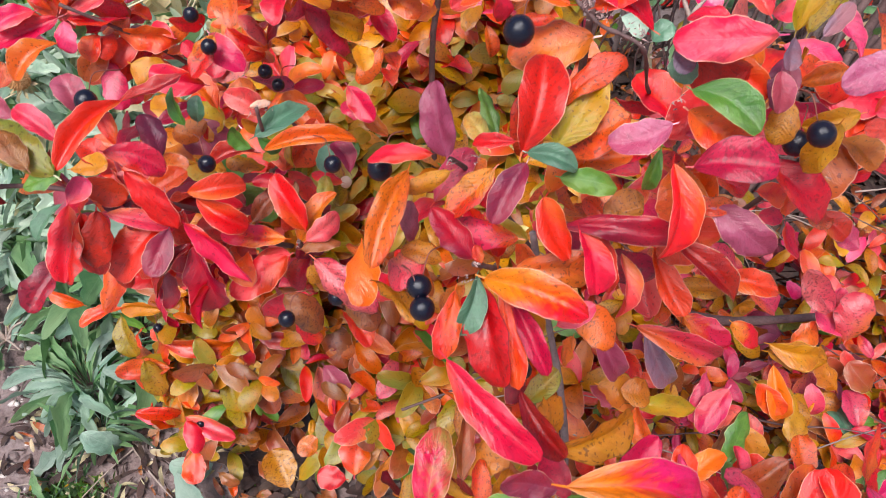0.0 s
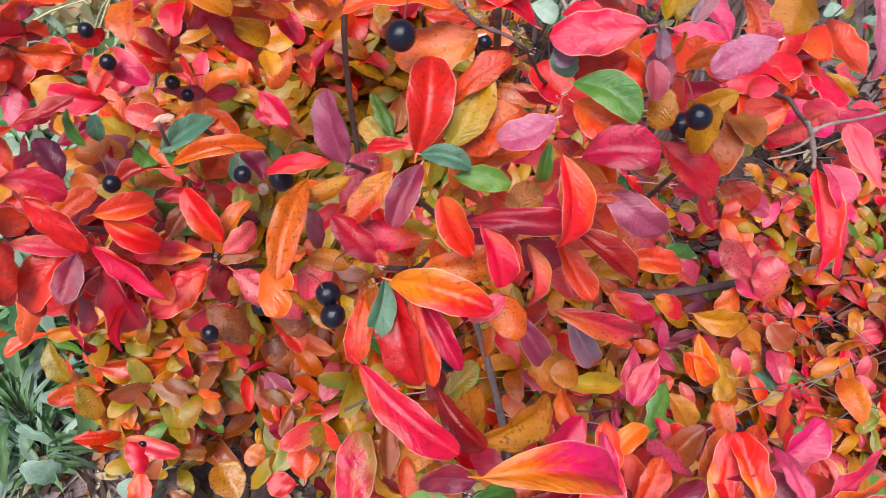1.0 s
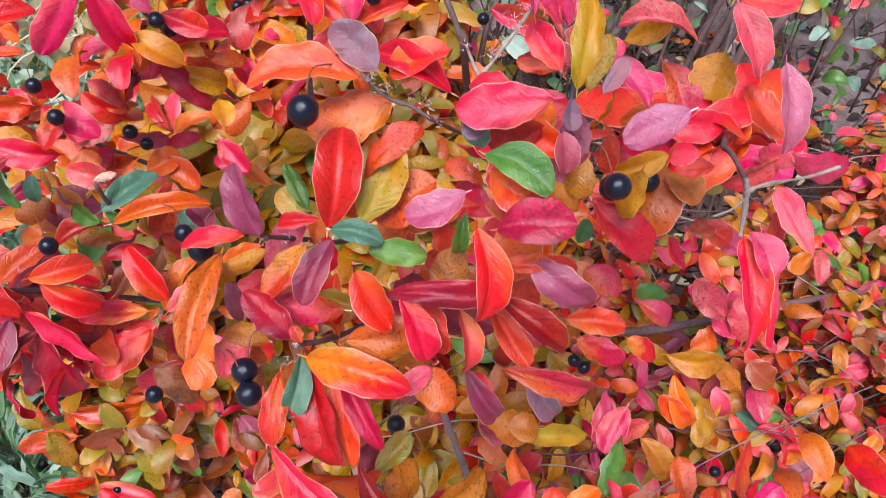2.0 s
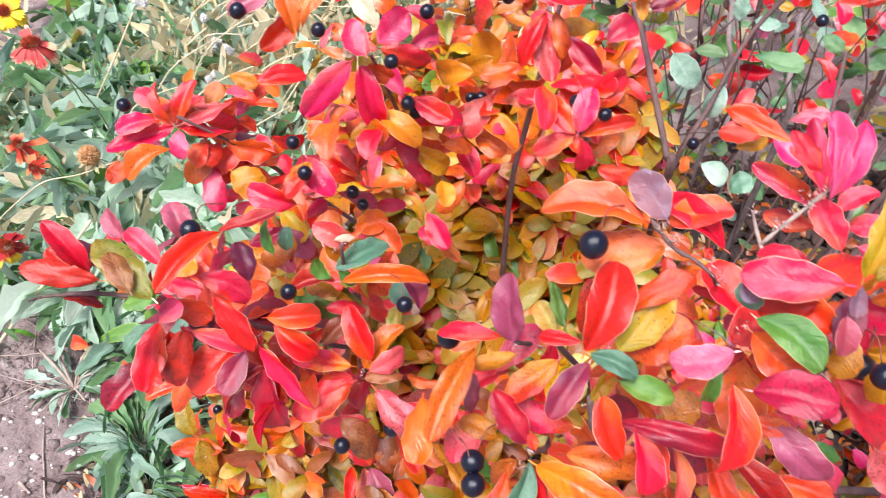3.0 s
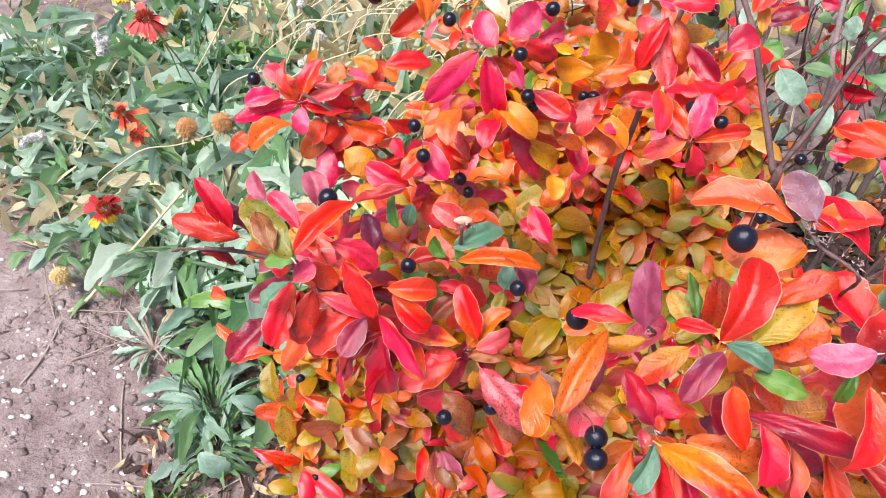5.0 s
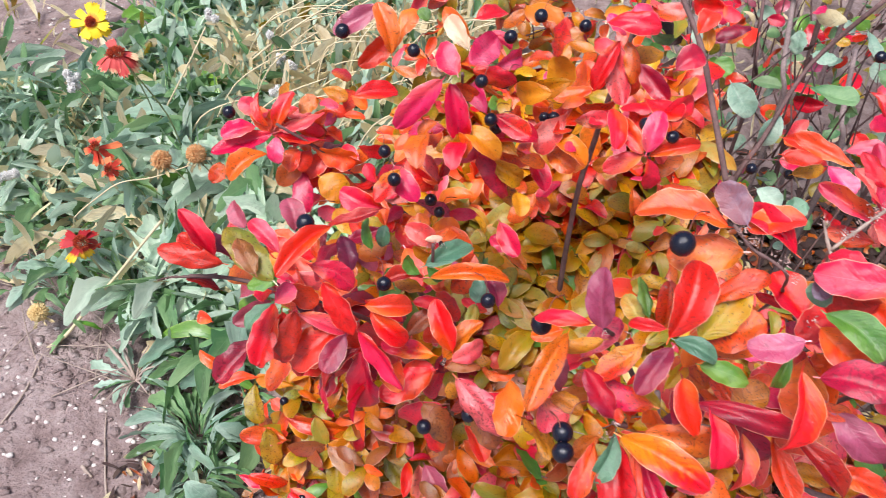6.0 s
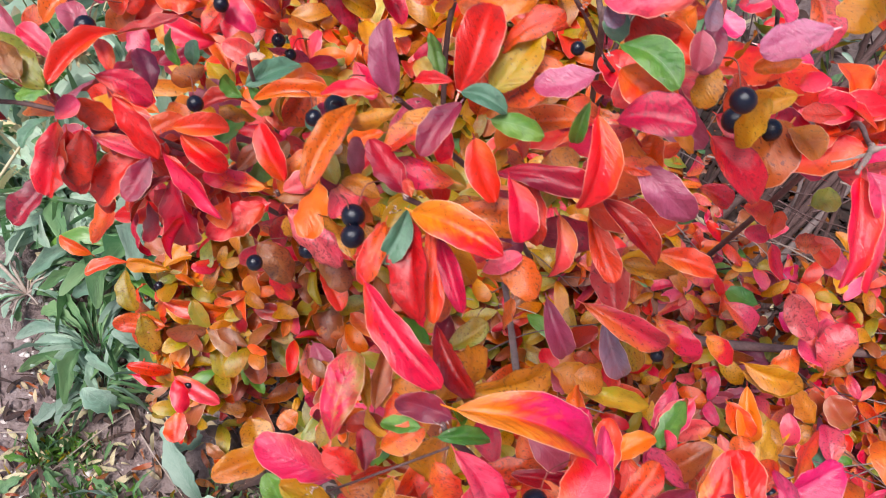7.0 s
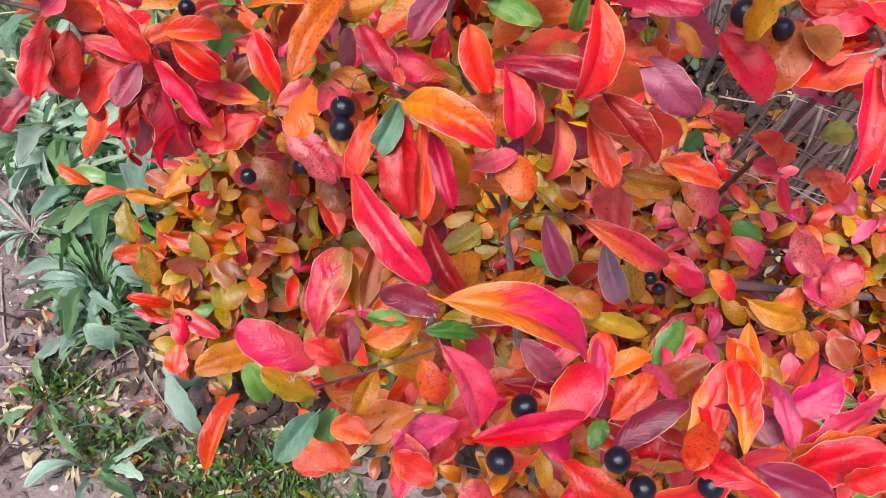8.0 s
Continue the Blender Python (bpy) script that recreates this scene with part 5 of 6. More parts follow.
HOT = {"red": 4, "crimson": 3, "scarlet": 3, "pink": 2, "orange": 2, "salmon": 1.5, "rust": 1, "maroon": 1, "green": 0.5, "plum": 0.6}
second_row()
sprig_mass(S_F, (0.07, 0.115, 0.565), (0.27, 0.14, 0.535), 75, 0.013, HOT, 0.022)
sprig_mass(S_B, (0.11, 0.215, 0.61), (0.165, 0.24, 0.635), 28, 0.011, HOT, 0.022)
sprig_mass(S_C, (-0.08, 0.245, 0.555), (0.0, 0.265, 0.53), 40, 0.012, {"crimson": 3, "red": 3, "maroon": 3, "plum": 1.5, "scarlet": 1, "salmon": 1}, 0.022)
sprig_mass(S_J, (-0.05, 0.36, 0.59), (0.09, 0.43, 0.60), 40, 0.014, {"red": 3, "scarlet": 3, "orange": 3, "salmon": 2.5, "amber": 2.5, "pink": 2, "crimson": 1}, 0.024)
sprig_mass(S_K, (-0.16, 0.39, 0.55), (-0.06, 0.40, 0.53), 26, 0.010, HOT, 0.024)
sprig_mass(S_K, (-0.12, 0.40, 0.50), (-0.03, 0.36, 0.50), 42, 0.016, {"orange": 4, "scarlet": 3, "amber": 3, "red": 2, "salmon": 2.5, "pink": 1.5, "rust": 1.5, "olive": 1}, 0.025)
sprig_mass(S_C, (-0.11, 0.275, 0.55), (-0.03, 0.32, 0.53), 42, 0.014, {"red": 3, "crimson": 2, "mauve": 2, "orange": 2.5, "salmon": 2.5, "amber": 2, "rust": 1, "green": 0.6}, 0.024)
sprig_mass(S_K, (-0.15, 0.40, 0.57), (-0.09, 0.41, 0.57), 34, 0.010, {"red": 3, "salmon": 3, "scarlet": 3, "orange": 3, "pink": 1.5, "amber": 1}, 0.019)
ROSY = {"salmon": 3, "pink": 4, "red": 2, "scarlet": 2, "mauve": 1.5, "orange": 1.2, "crimson": 1, "amber": 0.6}
sprig_mass(S_R, (0.238, 0.262, 0.62), (0.295, 0.30, 0.59), 40, 0.010, ROSY, 0.026)
sprig_mass(S_R, (0.165, 0.262, 0.645), (0.215, 0.272, 0.635), 16, 0.007, ROSY, 0.024)
fill_shrub()


def fine_twigs():
    for k in range(60):
        x, y = rng.uniform(0.17, 0.6), rng.uniform(0.2, 0.5)
        h = canopy(x, y) + rng.uniform(-0.03, 0.025)
        a = rng.uniform(-0.6, 1.2)
        l = rng.uniform(0.06, 0.16)
        p = Vector((x, y, h))
        q = p + Vector((-math.cos(a) * l, math.sin(a) * l, -rng.uniform(0.02, 0.08)))
        stem("twig", shrub, (p, p.lerp(q, 0.35) + Vector((rng.gauss(0, 0.008), 0.006, 0.006)), p.lerp(q, 0.7) + Vector((rng.gauss(0, 0.008), 0.0, 0.0)), q), 0.0004, 0.0010, rng.choice((BARK, BARK, BARK_GREY, TWIG_DEAD)), sides=5)
    for k in range(9):
        x, y = rng.uniform(0.36, 0.47), rng.uniform(0.58, 0.72)
        reach = rng.uniform(0.8, 1.2)
        stem("trunk", shrub, ((x + 0.13 * reach, y + 0.10 * reach, 0.30 * reach), (x + 0.07 * reach, y + 0.05 * reach, 0.15), (x + 0.02, y + 0.01, 0.05), (x, y, -0.01)), rng.uniform(0.004, 0.006), rng.uniform(0.006, 0.008), rng.choice((BARK, BARK, BARK_GREY)), sides=8)
    for k in range(10):
        x, y = rng.uniform(0.3, 0.54), rng.uniform(0.48, 0.8)
        stem("stem", shrub, ((x + rng.uniform(0, 0.06), y + rng.uniform(0, 0.06), rng.uniform(0.25, 0.42)), (x + 0.02, y, 0.18), (x - 0.02, y - 0.02, 0.0)), 0.002, 0.0035, rng.choice((BARK, BARK, BARK_GREY)), sides=7)


fine_twigs()

# ---- herbs, flowers and litter ----
def herb(at, n, length, colours, name="rosette_herb", label="grey-green rosette herb with long narrow leaves", spread=1.0, wide=0.2, rise=0.5):
    base = Vector((at[0], at[1], ground_height(at[0], at[1])))
    ob = thing(name, base, label, "herb", "herbs on the soil")
    for k in range(n):
        a = k * 2.399 + rng.uniform(-0.4, 0.4)
        up = rise * rng.uniform(0.3, 1.3)
        d = Vector((math.cos(a) * spread, math.sin(a) * spread, up)).normalized()
        l = length * rng.uniform(0.6, 1.15)
        b = base + Vector((math.cos(a), math.sin(a), 0)) * 0.006 + Vector((0, 0, 0.004))
        t = b + d * l
        lf = part("leaf", rng.choice(LONG), ob, "", LEAF[pick(colours)])
        lf.matrix_basis = blade_pose(b, t, l * wide * rng.uniform(0.8, 1.2), 0.3, Vector((0, 0, 1)))
    return ob


LONG = [mesh_of("long_blade", *grid_leaf(16, 4, b, f, w, r, 1.9, 0.1, e, 0.6, k), (LEAF["sage"],)) for b, f, w, r, e, k in (
    (0.9, 0.10, 0.3, 0.5, 0.12, 0.3), (0.6, 0.14, -0.4, 0.6, 0.3, -0.3), (1.2, 0.08, 0.4, 0.4, 0.05, 0.2), (0.6, 0.12, -0.3, 0.7, 0.36, -0.2), (1.3, 0.15, 0.5, 0.5, 0.25, 0.4), (0.3, 0.10, 0.4, 0.6, 0.3, 0.0))]
STRAP = [grid_leaf(7, 2, b, 0.03, w, 0.1, 0.8, 0) for b, w in ((0.5, 0.3), (-0.3, -0.4), (0.8, 0.6), (0.2, -0.2))]
GREY = {"silver": 6, "sage": 2.5, "herb": 2.5}
PALE = {"silver": 9, "herb": 1, "bleached": 0.2}
FRESH = {"herb": 6, "sage": 3, "green": 1}
FRONT = {"sage": 5, "herb": 6, "dry": 0.12}
for x, y, n, l, w in ((-0.350, 0.420, 64, 0.080, 0.11), (-0.318, 0.368, 36, 0.072, 0.105), (-0.425, 0.560, 20, 0.09, 0.15), (-0.345, 0.272, 8, 0.045, 0.2), (-0.255, 0.205, 6, 0.065, 0.16),
                      (-0.235, 0.245, 5, 0.055, 0.2), (-0.31, 0.50, 12, 0.09, 0.16), (-0.24, 0.48, 10, 0.10, 0.16), (-0.60, 0.545, 7, 0.05, 0.15), (-0.665, 0.60, 12, 0.07, 0.14), (-0.75, 0.66, 12, 0.07, 0.14), (-0.53, 0.60, 14, 0.08, 0.15),
                      (-0.61, 0.66, 14, 0.08, 0.15), (-0.71, 0.58, 8, 0.05, 0.14)):
    herb((x, y), n, l, FRONT if l > 0.055 else FRESH, wide=w, rise=0.42)
tired = herb((-0.471, 0.482), 15, 0.062, {"sage": 6, "dry": 1.0, "herb": 1.5}, label="half-dead rosette herb with grey woody stalks", wide=0.17, rise=0.16)
for a, l, r in ((2.3, 0.045, 0.0022), (2.6, 0.062, 0.0026), (-0.1, 0.05, 0.0026), (0.35, 0.035, 0.0018), (-1.2, 0.05, 0.0014), (-1.7, 0.06, 0.0012), (-0.6, 0.05, 0.0015), (3.4, 0.05, 0.0012), (1.4, 0.04, 0.0014)):
    p = Vector((-0.471, 0.482, ground_height(-0.471, 0.482)))
    q = p + Vector((math.cos(a) * l, math.sin(a) * l, 0.03))
    stem("woody_stalk", tired, (p, p * 0.5 + q * 0.5 + Vector((0.003, -0.002, 0.012)), q), r, r * 0.6, TWIG_DEAD, "grey dead woody stalk")
lone = thing("rosette_herb", Vector((-0.085, 0.30, 0.0)), "broad grey-green leaf standing from bare soil", "herb", "herbs on the soil")
for b, e, w in (((-0.156, 0.257, 0.005), (-0.202, 0.303, 0.06), 0.026), ((-0.156, 0.257, 0.005), (-0.13, 0.25, 0.05), 0.016), ((-0.185, 0.323, 0.004), (-0.210, 0.314, 0.060), 0.033), ((-0.291, 0.347, 0.004), (-0.311, 0.343, 0.060), 0.029), ((-0.281, 0.427, 0.004), (-0.309, 0.416, 0.060), 0.021), ((-0.129, 0.364, 0.004), (-0.142, 0.353, 0.060), 0.014)):
    blade = part("leaf", LONG[0], lone, "", LEAF["sage"])
    blade.matrix_basis = blade_pose(b, e, w, 0.1, Vector((0, -0.3, 1)))
placed = 0
while placed < 150:
    x, y = rng.uniform(-1.35, -0.22), rng.uniform(0.52, 1.55)
    if y < 0.55 - 0.44 * (x + 0.47) or (x < -0.86 and y > 1.0) or (x > -0.42 and 0.9 < y < 1.3 and rng.random() < 0.8) or (x > -0.66 and y > 1.06 and rng.random() < 0.85):
        continue
    lush = 0.5 + noise.noise(Vector((x * 4, y * 4, 7)))
    herb((x, y), rng.randint(15, 26), rng.uniform(0.06, 0.13), FRESH if lush > 0.62 else GREY if lush > 0.3 else PALE, rise=rng.uniform(0.25, 1.1), wide=rng.uniform(0.08, 0.15))
    placed += 1


def petal_material(name, inner, outer, at):
    """A petal that turns from one colour to another towards its toothed end."""
    n = Nodes(name)
    uv = n.add("ShaderNodeUVMap")
    sep = n.add("ShaderNodeSeparateXYZ")
    n.link(uv.outputs[0], sep.inputs[0])
    tex = n.add("ShaderNodeTexNoise", Scale=7.0, Detail=4.0, Roughness=0.7)
    n.link(uv.outputs[0], tex.inputs["Vector"])
    info = n.tree.nodes.new("ShaderNodeObjectInfo")
    f = n.math("ADD", sep.outputs[1], n.math("MULTIPLY", n.math("SUBTRACT", tex.outputs[0], 0.5), 0.5))
    f = n.math("ADD", f, n.math("MULTIPLY", n.math("SUBTRACT", info.outputs["Random"], 0.5), 0.5))
    n.link(n.ramp(f, [(max(0.0, at - 0.1), lin(inner)), (min(1.0, at + 0.1), lin(outer))]), n.bsdf.inputs["Base Color"])
    n.bsdf.inputs["Roughness"].default_value = 0.6
    n.bump(tex.outputs[0], 0.5, 0.001)
    return n.mat


PETAL_TIPPED = petal_material("petal_red_yellow", (186, 34, 34), (250, 206, 40), 0.66)
PETAL_FADED = petal_material("petal_faded_red", (200, 70, 66), (242, 206, 160), 0.8)
PETAL_PALE = petal_material("petal_faded_orange", (206, 62, 40), (228, 132, 84), 0.75)
PETAL_DEEP = petal_material("petal_deep_red", (168, 22, 32), (222, 60, 48), 0.8)
PETAL_GOLD = petal_material("petal_yellow", (232, 150, 20), (252, 218, 30), 0.25)


def toothed_petal(bend, fold):
    """A wedge-shaped petal with three teeth at its end."""
    pts, faces, uvs = [], [], []
    rows, cols = 7, 6
    for i in range(rows + 1):
        for j in range(cols + 1):
            s, v = 2 * j / cols - 1, i / rows
            half = 0.5 * (0.3 + 0.7 * v ** 0.7) * (1 - 0.25 * max(0.0, v - 0.8) / 0.2)
            y = v * (1 - 0.16 * v * (1 - math.cos(3 * math.pi * (s + 1)) * 0.5 - 0.5) - 0.1 * v * s * s)
            pts.append((s * half, y, bend * v * v + fold * math.cos(s * 7) * 0.05 * v))
            uvs.append((j / cols, v))
    for i in range(rows):
        for j in range(cols):
            a = i * (cols + 1) + j
            faces.append((a, a + 1, a + cols + 2, a + cols + 1))
    return pts, faces, uvs


PETALS = [mesh_of("petal", *toothed_petal(b, f)) for b, f in ((0.15, 1.0), (-0.3, 0.7), (-0.6, 1.2), (0.35, 0.8))]


def gaillardia(head, foot, radius, petal, petals=10, droop=0.4, face=(0, 0, 1), label="red and yellow daisy flower on a thin stalk", core=0.36, upper=None):
    foot = Vector((foot[0], foot[1], ground_height(*foot)))
    ob = thing("daisy_flower", foot, label, "flower", "daisy flowers")
    h = Vector(head)
    stem("stalk", ob, (foot, (foot * 0.5 + h * 0.5) + Vector((0.012, 0.01, 0.0)), h), 0.0012, 0.0011, STALK)
    z = Vector(face).normalized()
    rot = z.to_track_quat("Z", "Y").to_matrix()
    for k in range(petals):
        a = 2 * math.pi * k / petals + rng.uniform(-0.2, 0.2)
        d = rot @ Vector((math.cos(a), math.sin(a), -droop * rng.uniform(0.3, 1.5)))
        p = part("petal", rng.choice(PETALS), ob, "", upper if upper and d.y > -0.25 else petal)
        p.matrix_basis = blade_pose(h + d * radius * 0.2, h + d * radius * rng.uniform(0.8, 1.1), radius * rng.uniform(0.5, 0.7), 0.2, z)
    pts, faces, total = [], [], 0
    for k in range(110):
        r = math.sqrt((k + 0.5) / 110)
        a = k * 2.39996
        foot_at = h + rot @ Vector((math.cos(a) * r * radius * core, math.sin(a) * r * radius * core, radius * core * 0.5 * (1 - r * r)))
        way = rot @ Vector((math.cos(a) * r * 0.8, math.sin(a) * r * 0.8, 1.0)).normalized()
        q, f = tube((foot_at - way * 0.001, foot_at + way * radius * 0.12 * rng.uniform(0.6, 1.3)), radius * 0.03, radius * 0.012, 4)
        pts += q
        faces += [tuple(i + total for i in fc) for fc in f]
        total += len(q)
    part("flower_centre", mesh_of("flower_centre", pts, faces, None, (PETAL_RED,)), ob, "dark red bristly flower centre")
    return ob


gaillardia((-0.575, 0.60, 0.125), (-0.60, 0.66), 0.027, PETAL_TIPPED, 10, 0.7, (0.3, -0.5, 0.8), upper=PETAL_DEEP)
gaillardia((-0.555, 0.775, 0.312), (-0.60, 0.90), 0.030, PETAL_FADED, 11, 0.3, (0.05, -0.1, 0.95), "drooping faded red daisy flower with pale petal tips")
gaillardia((-0.645, 0.855, 0.30), (-0.68, 0.96), 0.027, PETAL_GOLD, 18, 0.25, (0.15, -0.6, 0.75), "yellow daisy flower with a reddish centre", 0.26)
gaillardia((-0.62, 0.74, 0.17), (-0.64, 0.8), 0.020, PETAL_PALE, 9, 1.5, (0.2, -0.4, 0.9), "faded orange daisy flower on a thin stalk")
gaillardia((-0.585, 0.71, 0.16), (-0.6, 0.77), 0.016, PETAL_PALE, 8, 1.4, (0.3, -0.5, 0.8), "faded orange daisy flower on a thin stalk")


loose = random.Random(5)


def bristles(at, r, n, long, thick, squash=1.0):
    """Many short stiff hairs standing out of a small round core."""
    pts, faces = [], []
    for k in range(n):
        z = 1 - 2 * (k + 0.5) / n
        a = k * 2.39996 + loose.uniform(-0.2, 0.2)
        w = math.sqrt(1 - z * z)
        way = Vector((w * math.cos(a), w * math.sin(a), z * squash))
        tip = way * (r + long * loose.uniform(0.5, 1.3)) + Vector((loose.gauss(0, 0.2), loose.gauss(0, 0.2), loose.gauss(0, 0.2))) * long
        q, f = tube((at + way * r * 0.6, at + tip), thick, thick * 0.35, 4)
        faces += [tuple(i + len(pts) for i in fc) for fc in f]
        pts += q
    return pts, faces


def seed_ball(at, foot, r, material, name, label):
    """A domed head of stiff hairs over a collar of dry bracts, on a wavering stalk."""
    foot = Vector((foot[0], foot[1], ground_height(*foot)))
    ob = thing(name, foot, label, "seed head", "seed heads")
    h = Vector(at)
    stem("stalk", ob, (foot, foot * 0.7 + h * 0.3 + Vector((0.006, 0.004, 0.012)), foot * 0.35 + h * 0.65 + Vector((-0.003, 0, 0.022)), h), 0.0010, 0.0009, STRAW)
    part("head", mesh_of("head", *bristles(h, r * 0.82, 520, r * 0.2, r * 0.1, 0.9), None, (material,)), ob)
    for k in range(9):
        a = 2 * math.pi * k / 9 + loose.uniform(-0.3, 0.3)
        d = Vector((math.cos(a), math.sin(a), loose.uniform(-0.7, -0.2)))
        bract = part("bract", PETALS[k % 4], ob, "", LEAF["dry"])
        bract.matrix_basis = blade_pose(h - Vector((0, 0, r * 0.5)), h - Vector((0, 0, r * 0.5)) + d * r * 1.5, r * 0.35, 0.2)
    return ob


def fluff_head(at, foot):
    """A few ragged white tufts at the end of a dry stalk."""
    foot = Vector((foot[0], foot[1], ground_height(*foot)))
    ob = thing("fluffy_seed_head", foot, "small ragged white fluffy seed head on a dry stalk", "seed head", "seed heads")
    h = Vector(at)
    stem("stalk", ob, (foot, (foot + h) / 2 + Vector((0.008, 0, 0.02)), h), 0.0010, 0.0008, STRAW)
    for k in range(loose.randint(3, 4)):
        c = h + Vector((loose.gauss(0, 0.0055), loose.gauss(0, 0.0055), loose.gauss(0, 0.005)))
        part("tuft", mesh_of("tuft", *bristles(c, loose.uniform(0.003, 0.005), 130, 0.003, 0.0011), None, (FLUFF,)), ob)


seed_ball((-0.503, 0.723, 0.182), (-0.55, 0.82), 0.014, SEED_HEAD, "seed_head", "round orange-brown seed head on a bent stalk")
seed_ball((-0.465, 0.750, 0.178), (-0.52, 0.84), 0.014, SEED_HEAD, "seed_head", "round orange-brown seed head on a bent stalk")
seed_ball((-0.625, 0.525, 0.05), (-0.66, 0.56), 0.013, DRY_HEAD, "seed_head", "round straw-coloured seed head near the soil")
for x, y, z in ((-0.787, 0.93, 0.14), (-0.781, 0.915, 0.13), (-0.606, 1.10, 0.18), (-0.531, 1.159, 0.12), (-0.469, 1.096, 0.10), (-0.496, 1.114, 0.10), (-0.462, 1.012, 0.10), (-0.80, 0.724, 0.08)):
    fluff_head((x, y, z), (x - 0.03, y + 0.06))


def dry_stalks():
    for k in range(70):
        x, y = rng.uniform(-0.62, -0.15), rng.uniform(0.75, 1.4)
        if k > 26:
            x, y = rng.uniform(-0.62, -0.12), rng.uniform(0.85, 1.35)
        a = rng.uniform(-0.5, 1.3)
        l = rng.uniform(0.12, 0.3)
        p = Vector((x, y, rng.uniform(0.02, 0.12)))
        q = p + Vector((math.cos(a) * l, math.sin(a) * l * 0.6, rng.uniform(0.0, 0.12)))
        ob = stem("dry_stalk", None, (Vector((p.x, p.y, ground_height(p.x, p.y))), p * 0.6 + q * 0.4 + Vector((0, 0, 0.015)), q), 0.0016, 0.0009, STRAW)
        tagged(ob, "bleached dry grass stalk lying over the soil", "dry stalk", "dry stalks")


dry_stalks()
for points, r in ((((-0.70, 0.68, ground_height(-0.70, 0.68)), (-0.655, 0.672, 0.062), (-0.625, 0.655, 0.108), (-0.585, 0.668, 0.142), (-0.545, 0.678, 0.170), (-0.510, 0.702, 0.166), (-0.468, 0.737, 0.168)), 0.0011), (((-0.612, 0.495, ground_height(-0.612, 0.495)), (-0.589, 0.515, 0.02), (-0.570, 0.552, 0.04), (-0.532, 0.581, 0.08), (-0.497, 0.611, 0.12), (-0.470, 0.64, 0.15)), 0.0024), (((-0.663, 1.194, 0.0), (-0.60, 1.23, 0.07), (-0.511, 1.283, 0.12), (-0.45, 1.30, 0.14)), 0.0018), (((-0.63, 1.09, 0.0), (-0.591, 1.121, 0.05), (-0.54, 1.16, 0.09), (-0.484, 1.214, 0.12), (-0.43, 1.27, 0.14)), 0.0022), (((-0.69, 0.91, 0.0), (-0.658, 0.943, 0.06), (-0.61, 0.99, 0.14), (-0.578, 1.031, 0.20)), 0.0018)):
    tagged(stem("dry_stalk", None, points, r, r * 0.8, STRAW), "long pale dry stalk bent over the herbs", "dry stalk", "dry stalks")


